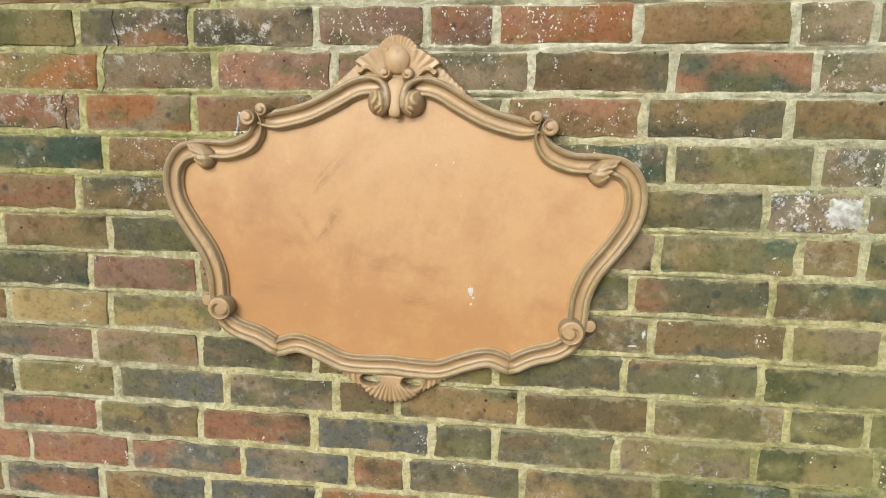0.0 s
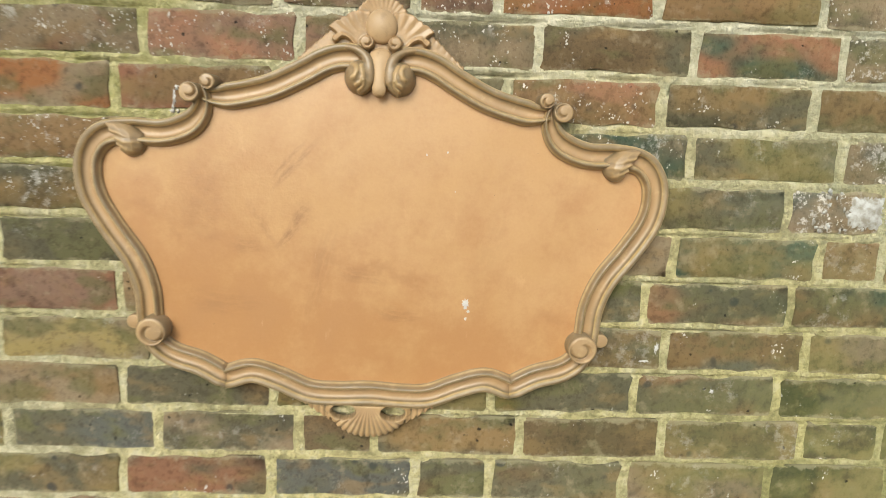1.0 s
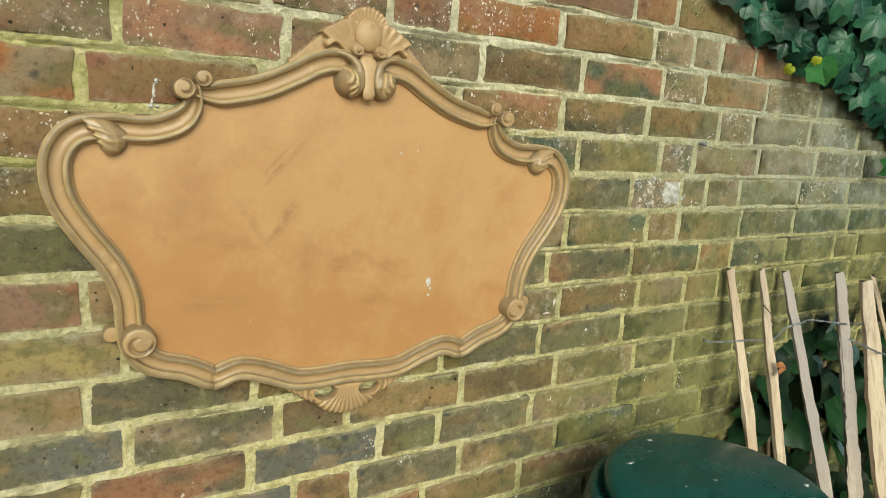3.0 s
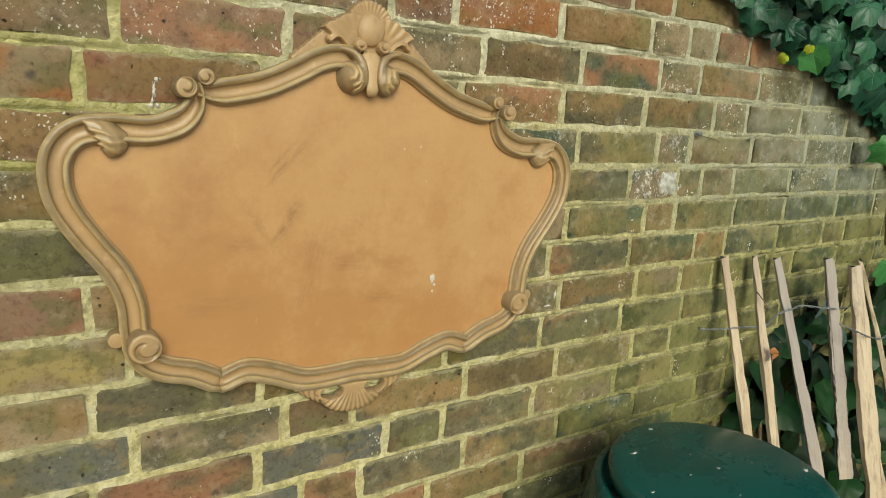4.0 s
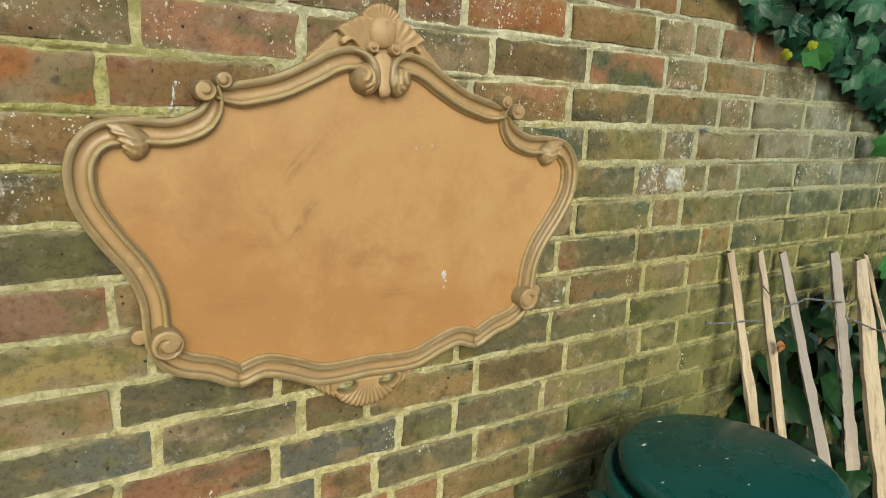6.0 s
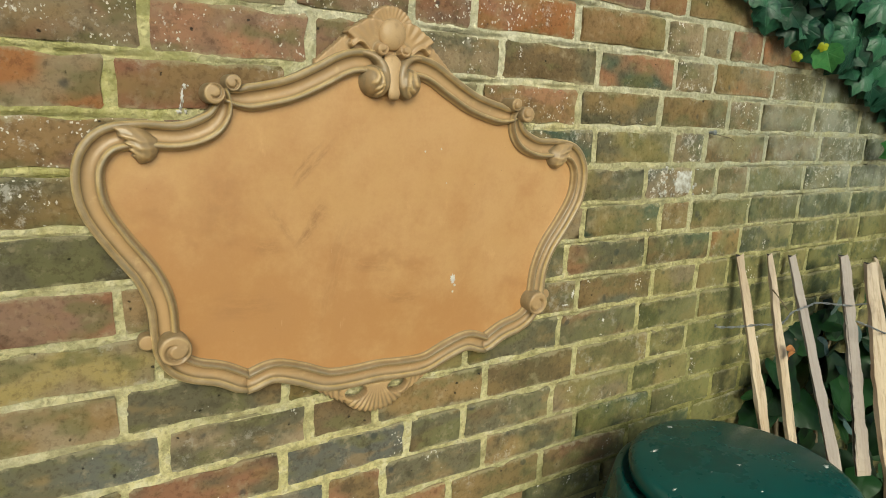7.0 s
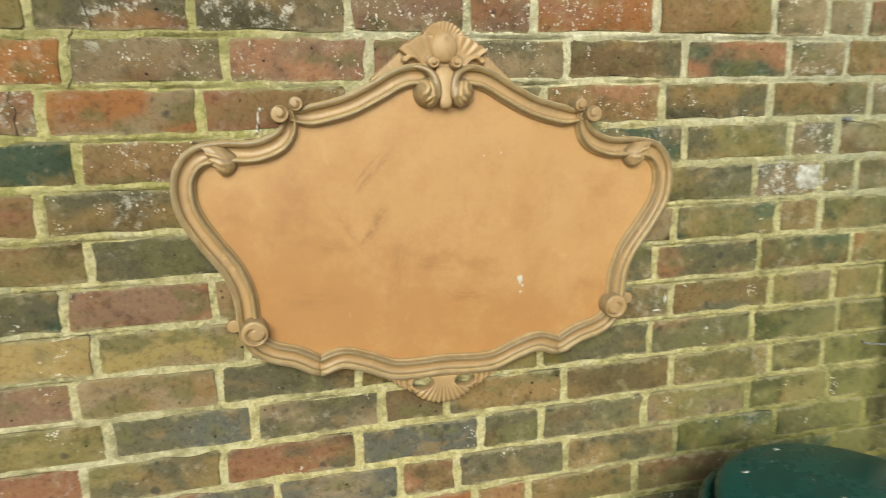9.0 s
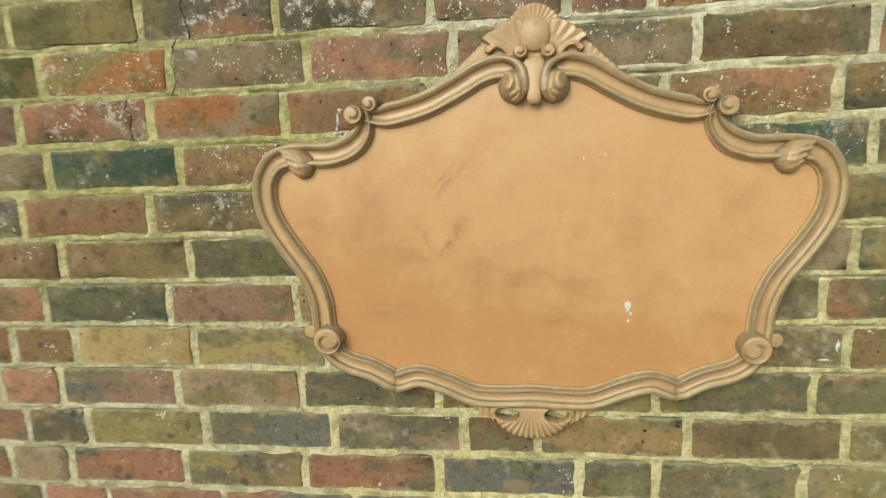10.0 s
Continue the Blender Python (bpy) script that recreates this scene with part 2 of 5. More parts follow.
def panel_material():
    n = Nodes("tan_board")
    co = n.add("ShaderNodeTexCoord").outputs["Object"]
    big, mid, fine = n.noise(co, 4.0, 4.0, 0.6), n.noise(co, 11.0, 9.0, 0.72), n.noise(co, 240.0, 3.0, 0.6)
    col = n.mix(n.ramp(big, 0.35, 0.65), (0.525, 0.302, 0.125), (0.565, 0.337, 0.153))
    s = n.add("ShaderNodeSeparateXYZ", Vector=co)
    slant = n.math("ADD", s.outputs["Z"], n.math("MULTIPLY", s.outputs["X"], 0.22))
    worn = n.math("ADD", mid, n.math("MULTIPLY", n.ramp(slant, 0.03, -0.18), 0.24))
    worn = n.math("ADD", worn, n.math("MULTIPLY", n.ramp(s.outputs["X"], 0.02, -0.30), 0.07))
    col = n.mix(n.ramp(worn, 0.42, 0.80, 0.0, 0.78), col, (0.43, 0.205, 0.070))
    tide = n.math("ABSOLUTE", n.math("ADD", n.math("ADD", slant, 0.062), n.math("MULTIPLY", n.math("SUBTRACT", n.noise(co, 16.0, 4.0, 0.65), 0.5), 0.10)))
    col = n.mix(n.math("MULTIPLY", n.ramp(tide, 0.0, 0.020, 0.45, 0.0), n.ramp(n.noise(n.vec("ADD", co, (3.0, 0.0, 1.0)), 7.0, 2.0), 0.42, 0.60)), col, (0.33, 0.150, 0.052))
    # scuffs and smears in a few places
    for x, z, rx, rz, turn, amount in ((-0.118, 0.086, 0.0085, 0.075, 42, 0.55), (-0.128, 0.092, 0.005, 0.050, 38, 0.50), (-0.120, -0.005, 0.012, 0.055, 33, 0.62), (-0.165, 0.000, 0.010, 0.055, -38, 0.34), (-0.185, -0.035, 0.035, 0.022, 8, 0.35), (-0.105, 0.015, 0.022, 0.032, 25, 0.32), (-0.08, -0.075, 0.12, 0.022, 104, 0.26), (0.04, -0.13, 0.05, 0.018, 8, 0.40), (-0.02, -0.075, 0.05, 0.016, 12, 0.36), (-0.25, 0.03, 0.05, 0.09, 10, 0.26), (-0.22, -0.12, 0.08, 0.03, 5, 0.28), (0.17, -0.02, 0.03, 0.09, 20, 0.12)):
        m = n.add("ShaderNodeMapping", Vector=n.vec("ADD", co, (-x, 0.0, -z)), Rotation=(0.0, radians(-turn), 0.0)).outputs[0]
        wob = n.vec("MULTIPLY", n.vec("SUBTRACT", n.add("ShaderNodeTexNoise", Vector=co, Scale=24.0, Detail=3.0).outputs["Color"], (0.5, 0.5, 0.5)), (0.016, 0.0, 0.016))
        m = n.vec("MULTIPLY", n.vec("ADD", m, wob), (1 / rx, 0.0, 1 / rz))
        d = n.tree.nodes.new("ShaderNodeVectorMath")
        d.operation = "LENGTH"
        n.put(d.inputs[0], m)
        streak = n.noise(n.vec("MULTIPLY", m, (0.9, 0.0, 1.5)), 2.2, 6.0, 0.7)
        col = n.mix(n.math("MULTIPLY", n.math("MULTIPLY", n.ramp(d.outputs["Value"], 0.15, 1.0, 1.0, 0.0), n.ramp(streak, 0.36, 0.62)), amount), col, (0.25, 0.115, 0.045))
    # pale rubs and scratches
    rub = n.noise(n.vec("MULTIPLY", co, (1.0, 1.0, 0.35)), 28.0, 6.0, 0.75)
    col = n.mix(n.ramp(rub, 0.60, 0.78, 0.0, 0.35), col, (0.72, 0.45, 0.23))
    scr = n.voronoi(n.add("ShaderNodeMapping", Vector=co, Rotation=(0.0, 0.5, 0.0), Scale=(70.0, 1.0, 9.0)).outputs[0], 1.0)
    col = n.mix(n.math("MULTIPLY", n.ramp(scr, 0.03, 0.07, 1.0, 0.0), n.ramp(mid, 0.55, 0.65, 0.0, 0.5)), col, (0.80, 0.60, 0.38))
    dots = n.math("MULTIPLY", n.ramp(n.voronoi(co, 48.0), 0.02, 0.045, 1.0, 0.0), n.ramp(n.noise(co, 9.0), 0.50, 0.58))
    col = n.mix(n.math("MULTIPLY", dots, 0.7), col, (0.20, 0.09, 0.04))
    col = n.mix(n.ramp(fine, 0.35, 0.65, 0.0, 0.08), col, (0.40, 0.18, 0.06))
    return n.done(col, n.ramp(mid, 0.3, 0.7, 0.30, 0.44), n.bump(n.math("ADD", n.math("MULTIPLY", fine, 0.3), n.math("MULTIPLY", mid, 1.5)), 0.0012, 0.5), spec=0.85)


def gesso_material(name, c1, c2, worn, rough=0.5, metal=0.0, top_grey=0.3):
    n = Nodes(name)
    co = n.add("ShaderNodeTexCoord").outputs["Object"]
    big, mid, fine = n.noise(co, 12.0, 4.0, 0.6), n.noise(co, 55.0, 5.0, 0.65), n.noise(co, 300.0, 3.0)
    col = n.mix(n.ramp(big, 0.38, 0.64), c1, c2)
    col = n.mix(n.ramp(mid, 0.52, 0.70, 0.0, 0.6), col, worn)
    col = n.mix(n.ramp(mid, 0.46, 0.30, 0.0, 0.45), col, n.mix(1.0, col, (0.55, 0.5, 0.45), "MULTIPLY"))
    # faces that look up turn greyer
    up = n.add("ShaderNodeSeparateXYZ", Vector=n.add("ShaderNodeNewGeometry").outputs["Normal"]).outputs["Z"]
    col = n.mix(n.math("MULTIPLY", n.ramp(up, 0.25, 0.85), n.ramp(big, 0.3, 0.6, top_grey * 0.6, top_grey)), col, (0.36, 0.33, 0.27))
    return n.done(col, n.ramp(mid, 0.3, 0.7, rough - 0.08, rough + 0.15), n.bump(n.math("ADD", mid, n.math("MULTIPLY", fine, 0.4)), 0.001, 0.6), metal, 0.4)


def coat_material():
    """The coat of the moulding: tan ground, a dark tone on beads, sides and hollows, rubbed gold on the crests, by the
    attribute coat.
    """
    n = Nodes("tan_and_gold_coat")
    co = n.add("ShaderNodeTexCoord").outputs["Object"]
    at = n.tree.nodes.new("ShaderNodeAttribute")
    at.attribute_name = "coat"
    s = n.add("ShaderNodeSeparateColor", Color=at.outputs["Color"])
    big, mid, fine = n.noise(co, 14.0, 4.0, 0.6), n.noise(co, 60.0, 5.0, 0.65), n.noise(co, 300.0, 3.0)
    col = n.mix(n.ramp(big, 0.38, 0.64), (0.475, 0.305, 0.150), (0.400, 0.258, 0.130))
    col = n.mix(n.ramp(mid, 0.54, 0.70, 0.0, 0.45), col, (0.60, 0.43, 0.225))
    dark_tone = n.math("MULTIPLY", s.outputs["Green"], n.ramp(mid, 0.25, 0.75, 1.08, 0.66), True)
    col = n.mix(dark_tone, col, n.mix(n.ramp(big, 0.35, 0.65), (0.165, 0.124, 0.062), (0.230, 0.184, 0.112)))
    gold = n.math("MULTIPLY", s.outputs["Red"], n.ramp(n.noise(co, 35.0, 4.0, 0.7), 0.30, 0.55, 0.45, 1.0), True)
    col = n.mix(gold, col, n.mix(n.ramp(mid, 0.4, 0.6), (0.60, 0.445, 0.185), (0.68, 0.54, 0.285)))
    return n.done(col, n.ramp(mid, 0.3, 0.7, 0.30, 0.46), n.bump(n.math("ADD", mid, n.math("MULTIPLY", fine, 0.4)), 0.001, 0.6), 0.0, 0.65)


def plain_material(name, c1, c2, scale, rough, depth=0.001, spec=0.4, metal=0.0):
    n = Nodes(name)
    co = n.add("ShaderNodeTexCoord").outputs["Object"]
    a, b = n.noise(co, scale, 5.0, 0.65), n.noise(co, scale * 7, 4.0, 0.6)
    col = n.mix(n.ramp(a, 0.35, 0.65), c1, c2)
    col = n.mix(n.ramp(b, 0.5, 0.75, 0.0, 0.35), col, n.mix(1.0, col, (0.6, 0.6, 0.6), "MULTIPLY"))
    return n.done(col, n.ramp(a, 0.3, 0.7, rough - 0.06, rough + 0.08), n.bump(n.math("ADD", a, n.math("MULTIPLY", b, 0.4)), depth, 0.7), metal, spec)


def wood_material(name, silver):
    """Cleft chestnut; silver: how far the weather has greyed it, 0 to 1."""
    n = Nodes(name)
    tc = n.add("ShaderNodeTexCoord").outputs["Object"]
    rnd = n.add("ShaderNodeObjectInfo").outputs["Random"]
    co = n.vec("ADD", tc, n.add("ShaderNodeCombineXYZ", X=n.math("MULTIPLY", rnd, 11.0), Y=n.math("MULTIPLY", rnd, 5.0), Z=rnd).outputs[0])
    grain = n.noise(n.vec("MULTIPLY", co, (1.0, 1.0, 0.045)), 150.0, 6.0, 0.7)
    broad = n.noise(n.vec("MULTIPLY", co, (1.0, 1.0, 0.12)), 28.0, 4.0, 0.6)
    col = n.mix(n.ramp(broad, 0.35, 0.65), (0.66, 0.535, 0.385), (0.52, 0.395, 0.27))
    col = n.mix(n.ramp(grain, 0.49, 0.68, 0.0, 0.65), col, (0.34, 0.21, 0.115))
    stain = n.noise(n.vec("ADD", n.vec("MULTIPLY", co, (1.0, 1.0, 0.22)), (3.0, 7.0, 1.0)), 46.0, 5.0, 0.7)
    col = n.mix(n.ramp(stain, 0.54, 0.68, 0.0, 0.55), col, (0.265, 0.185, 0.12))
    # silvered by weather at the upper end, more on some than on others
    z = n.add("ShaderNodeSeparateXYZ", Vector=tc).outputs["Z"]
    old = n.ramp(n.math("ADD", n.math("ADD", z, n.math("MULTIPLY", rnd, 0.35)), n.math("MULTIPLY", broad, 0.3)), 0.30 - 0.45 * silver, 0.75 - 0.30 * silver, 0.15 * silver, 0.35 + 0.5 * silver)
    col = n.mix(old, col, n.mix(grain, (0.42, 0.375, 0.36), (0.27, 0.235, 0.225)))
    crack = n.ramp(n.noise(n.vec("MULTIPLY", co, (1.0, 1.0, 0.02)), 42.0, 3.0), 0.625, 0.67)
    col = n.mix(n.math("MULTIPLY", crack, 0.8), col, (0.06, 0.04, 0.03))
    knot = n.ramp(n.voronoi(n.vec("MULTIPLY", co, (1.0, 1.0, 0.45)), 7.0), 0.05, 0.13, 1.0, 0.0)
    col = n.mix(n.math("MULTIPLY", knot, 0.5), col, (0.24, 0.14, 0.07))
    h = n.math("SUBTRACT", n.math("MULTIPLY", grain, 0.5), crack)
    return n.done(col, 0.75, n.bump(h, 0.002, 0.8), spec=0.3)


def leaf_material(name, c1, c2, vein, lobes, rough=0.35):
    n = Nodes(name)
    co = n.add("ShaderNodeTexCoord").outputs["Object"]
    rnd = n.add("ShaderNodeObjectInfo").outputs["Random"]
    col = n.mix(n.ramp(n.math("ADD", n.noise(co, 3.0, 3.0), n.math("MULTIPLY", n.math("SUBTRACT", rnd, 0.5), 0.5)), 0.3, 0.7), c1, c2)
    s = n.add("ShaderNodeSeparateXYZ", Vector=co)
    ang = n.math("DIVIDE", n.math("ARCTAN2", s.outputs["X"], s.outputs["Y"]), 2 * math.pi)
    ray = n.math("ABSOLUTE", n.math("SUBTRACT", n.math("FRACT", n.math("ADD", n.math("MULTIPLY", ang, lobes), 0.5)), 0.5))
    length = n.math("SQRT", n.math("ADD", n.math("MULTIPLY", s.outputs["X"], s.outputs["X"]), n.math("MULTIPLY", s.outputs["Y"], s.outputs["Y"])))
    width = n.math("MULTIPLY", ray, length)
    vm = n.ramp(width, 0.002, 0.030, 1.0, 0.0)
    col = n.mix(n.math("MULTIPLY", vm, 0.20), col, vein)
    col = n.mix(n.ramp(n.noise(co, 9.0, 4.0), 0.55, 0.75, 0.0, 0.35), col, n.mix(1.0, col, (0.5, 0.5, 0.5), "MULTIPLY"))
    n.put(n.bsdf.inputs["Coat Weight"], 0.08)
    return n.done(col, rough, n.bump(n.math("ADD", n.noise(co, 6.0, 3.0), n.math("MULTIPLY", vm, -0.5)), 0.002, 0.6), spec=0.26)


def lid_material():
    n = Nodes("green_plastic")
    co = n.add("ShaderNodeTexCoord").outputs["Object"]
    a, b, c = n.noise(co, 5.0, 5.0, 0.7), n.noise(co, 40.0, 4.0, 0.6), n.noise(co, 400.0, 2.0)
    col = n.mix(n.ramp(a, 0.35, 0.68), (0.003, 0.058, 0.051), (0.005, 0.092, 0.081))
    col = n.mix(n.ramp(b, 0.60, 0.78, 0.0, 0.12), col, (0.045, 0.11, 0.085))
    return n.done(col, n.ramp(a, 0.3, 0.7, 0.20, 0.34), n.bump(n.math("ADD", n.math("MULTIPLY", c, 0.25), b), 0.0006, 0.5), spec=0.5)


BRICK = {}          # made as the courses call for them


def brick_coat(word):
    """The material for a word such as rk* : the main colour, the second one, lime."""
    if word not in BRICK:
        tones = word.rstrip("*!")
        BRICK[word] = brick_material(tones[0], tones[-1], word[len(tones):])
    return BRICK[word]


BRICK_FAR = [brick_material(*t, island=True) for t in ("ub", "dk", "kd", "kb", "ur")]
MORTAR, PANEL = mortar_material(), panel_material()
GESSO = gesso_material("tan_gesso", (0.54, 0.365, 0.195), (0.48, 0.325, 0.175), (0.60, 0.42, 0.235), 0.42, 0.0, 0.06)
COAT = coat_material()
WOOD, GREY_WOOD, PLASTIC = wood_material("cleft_chestnut", 0.1), wood_material("silvered_chestnut", 1.0), lid_material()
CUT_END = plain_material("dark_cut_end", (0.07, 0.06, 0.055), (0.035, 0.03, 0.028), 60, 0.85)
ZINC = plain_material("dull_zinc", (0.30, 0.32, 0.34), (0.20, 0.21, 0.22), 80, 0.5, 0.0003, 0.5, 0.6)
LIME = plain_material("white_lime", (0.72, 0.70, 0.66), (0.58, 0.55, 0.52), 60, 0.9, 0.001, 0.2)
OLD_LIME = plain_material("weathered_lime", (0.60, 0.60, 0.57), (0.34, 0.31, 0.25), 75, 0.95, 0.001, 0.2)
IVY = leaf_material("ivy_leaf", (0.008, 0.044, 0.026), (0.036, 0.125, 0.064), (0.075, 0.185, 0.115), 7.39, 0.36)
IVY_YOUNG = leaf_material("young_ivy_leaf", (0.045, 0.18, 0.05), (0.075, 0.24, 0.065), (0.18, 0.33, 0.15), 7.39, 0.4)
IVY_YELLOW = leaf_material("yellow_ivy_leaf", (0.42, 0.46, 0.03), (0.34, 0.42, 0.04), (0.5, 0.55, 0.1), 7.39, 0.5)
BROAD = leaf_material("broad_leaf", (0.004, 0.017, 0.005), (0.013, 0.052, 0.011), (0.025, 0.065, 0.020), 2, 0.5)
PALE_LEAF = leaf_material("silvery_leaf", (0.08, 0.14, 0.13), (0.13, 0.19, 0.18), (0.18, 0.24, 0.23), 2, 0.5)
DEAD = plain_material("dead_leaf", (0.40, 0.17, 0.055), (0.28, 0.11, 0.04), 50, 0.7)
STEM = plain_material("brown_stem", (0.12, 0.085, 0.05), (0.20, 0.16, 0.10), 60, 0.8)
STEM_GREEN = plain_material("green_stem", (0.16, 0.22, 0.07), (0.22, 0.26, 0.10), 60, 0.6)
# tone of the unseen ground, chosen pale to throw light up at the wall
PALE_GROUND = plain_material("pale_ground", (0.28, 0.24, 0.17), (0.20, 0.17, 0.12), 8, 0.95, 0.02, 0.2)


# ---- building helpers ----
def mesh_of(name, bm, materials, smooth=True):
    bmesh.ops.recalc_face_normals(bm, faces=bm.faces)
    me = bpy.data.meshes.new(name)
    bm.to_mesh(me)
    bm.free()
    for m in materials if isinstance(materials, (list, tuple)) else (materials,):
        me.materials.append(m)
    if smooth:
        me.polygons.foreach_set("use_smooth", [True] * len(me.polygons))
    return me


def part(name, bm, materials, parent=None, label="", smooth=True):
    ob = new(name, mesh_of(name, bm, materials, smooth))
    ob.parent = parent
    if label:
        tagged(ob, label)
    return ob


def sheet(bm, rows, closed=False, slots=None):
    """Quads between rows of points; closed: each row is a ring. slots: a material slot for each strip of a row."""
    vs = [[bm.verts.new(p) for p in row] for row in rows]
    for a, b in zip(vs, vs[1:]):
        n = len(a)
        for i in range(n if closed else n - 1):
            j = (i + 1) % n
            f = bm.faces.new((a[i], a[j], b[j], b[i]))
            if slots:
                f.material_index = slots[i]
    return vs


def glide(points, step):
    """A smooth line through the points, in even steps."""
    p = [np.array(q, float) for q in points]
    p = [2 * p[0] - p[1]] + p + [2 * p[-1] - p[-2]]
    out = []
    for i in range(1, len(p) - 2):
        a, b, c, d = p[i - 1:i + 3]
        k = max(2, int(np.linalg.norm(c - b) / step))
        for j in range(k):
            t = j / k
            out.append(0.5 * (2 * b + (c - a) * t + (2 * a - 5 * b + 4 * c - d) * t * t + (3 * b - a - 3 * c + d) * t ** 3))
    return out + [p[-2]]


def tube(bm, points, radius, sides=8, cap=True, flat=1.0):
    """A tube along 3D points; radius: a number or one for each point."""
    pts = [Vector(p) for p in points]
    rows, side = [], None
    for i, p in enumerate(pts):
        way = (pts[min(i + 1, len(pts) - 1)] - pts[max(i - 1, 0)]).normalized()
        side = way.cross(Vector((0, 1, 0)) if abs(way.y) < 0.9 else Vector((1, 0, 0))).normalized() if side is None else (side - way * side.dot(way)).normalized()
        up = way.cross(side)
        r = radius[i] if isinstance(radius, (list, tuple)) else radius
        rows.append([p + r * (math.cos(a) * side + flat * math.sin(a) * up) for a in (2 * math.pi * k / sides for k in range(sides))])
    vs = sheet(bm, rows, closed=True)
    if cap:
        bm.faces.new(vs[0]), bm.faces.new(vs[-1][::-1])
    return vs


# ---- wall ----
PITCH, TOP_LINE = 0.075, 1.655   # height of a course; bed joint under course A
JOINT, PERPEND = 0.0125, 0.0145   # bed joints and upright joints
brick_shapes = {}


def brick_mesh(cm, variant):
    """A weathered brick, cm wide, its worn front face at y = 0."""
    key = (cm, variant)
    if key in brick_shapes:
        return brick_shapes[key]
    rng = random.Random(cm * 31 + variant)
    w, h, rim = cm / 100 - PERPEND + 0.002, PITCH - JOINT + 0.002, 0.0042
    xs = [-w / 2, -w / 2 + rim, -0.32 * w, -0.13 * w, 0.06 * w, 0.25 * w, w / 2 - rim, w / 2]
    zs = [-h / 2, -h / 2 + rim, 0.0, h / 2 - rim, h / 2]
    bm = bmesh.new()
    grid = []
    for j, z0 in enumerate(zs):
        row = []
        for i, x0 in enumerate(xs):
            edge = i in (0, 7) or j in (0, 4)
            corner = i in (0, 7) and j in (0, 4)
            x, z = x0 + rng.uniform(-0.0024, 0.0024), z0 + rng.uniform(-0.0024, 0.0024)
            if corner:
                x, z = x * (1 - 0.0035 / (w / 2)), z * (1 - 0.003 / (h / 2))
            chip = rng.uniform(0.002, 0.0052) if edge and rng.random() < 0.2 else 0.0      # a chipped arris
            if i in (0, 7):
                x -= math.copysign(chip, x)
            elif edge:
                z -= math.copysign(chip, z)
            row.append((x, 0.4 * chip + 0.0014 + rng.uniform(-0.0007, 0.0010) if edge else rng.uniform(-0.001, 0.0012), z))
        grid.append(row)
    vs = sheet(bm, grid)
    ring = vs[0] + [r[-1] for r in vs[1:]] + vs[-1][-2::-1] + [r[0] for r in vs[-2:0:-1]]
    back = [bm.verts.new((v.co.x, 0.05, v.co.z)) for v in ring]
    ring = [bm.verts.new(v.co) for v in ring]        # a sharp arris between face and sides
    for i in range(len(ring)):
        j = (i + 1) % len(ring)
        bm.faces.new((ring[i], back[i], back[j], ring[j]))
    brick_shapes[key] = mesh_of("brick", bm, brick_coat("rb"))
    return brick_shapes[key]


# Courses from the top down: the first joint, then for each brick its colours (main and second), its lime, and its length in centimetres.
COURSES = (
    (-1.09, "bg22 kb22 bm23 mb22 bg23 rb22 mp23 rb12 bg23 gb23 bg23 bo12 rb23 bk23"),
    (-1.136, "yb23 dg22 rk!22 km!23 pm*19 rp*12 so*23 gb24 km*12 gm9 rb12 ro22 gb23 bg23 g22"),
    (-1.086, "dg22 og*22 mr*22 sp*22 pr12 mk*22 uk23 rt22 mn!13 bo22 mb*22 kg23 gd23 bg12 b22"),
    (-1.138, "pk22 rm*23 om22 br23 r11 k22 sb*23 bk23 bu23 mb*12 rb23 km*23 gk23 bg22"),
    (-1.107, "rm23 ty23 pb*23 pb23 mb22 kg*11 kt*23 gk23 mn*11 rg23 br24 mn*23 kt23 gk23 bg12"),
    (-1.17, "nm*23 rb23 bk*23 bg23 gb11 bg22 gk22 gk23 mn!15 mb9 rb12 gd24 km*23 kt22 gd23"),
    (-1.11, "b23 bg23 k22 bg23 rb22 gb21 mb13 gt23 rb10 gd22 gt22 kt26 td22 bg23"),
    (-1.146, "sr22 tk23 rp22 b12 bg23 gb22 kd23 kr23 bt22 ro12 nm22 gd23 rg12 gd23"),
    (-1.22, "rb22 ub12 yk22 ym23 bu23 bg12 gb22 ku22 bn23 mg15 gb12 gd23 gb12 td23 gd23"),
    (-1.26, "ub22 sr12 pn22 bm22 uk23 dk12 gb22 kd23 rk23 dk21 gb20 gd23 td23 bg23"),
    (-1.22, "nr22 ku12 gy22 kn23 km22 u12 kb23 ub23 gb23 ug13 gd23 gd23 td12 gd23"),
    (-1.266, "rb22 bm12 nr22 kg22 kr23 nk23 uk12 uk22 mg24 dg20 gd23 bg23 gd12 td23"),
    (-1.213, "mb22 rs13 rp22 rn24 nm22 ur11 nk22 kb24 td24 gd23 bg12 gd23 td23"),
    (-1.15, "bg22 rn22 bn23 kn23 or21 br11 br23 ru26 td23 gd23 bd23 gd23"),
)
LEFT, RIGHT, WALL_TOP, GROUND = -4.0, 5.0, 2.25, 0.0

wall = new("wall_north")
tagged(wall, "old garden wall of mixed red, brown and grey bricks in yellowed mortar", "brick wall", kind="structure")


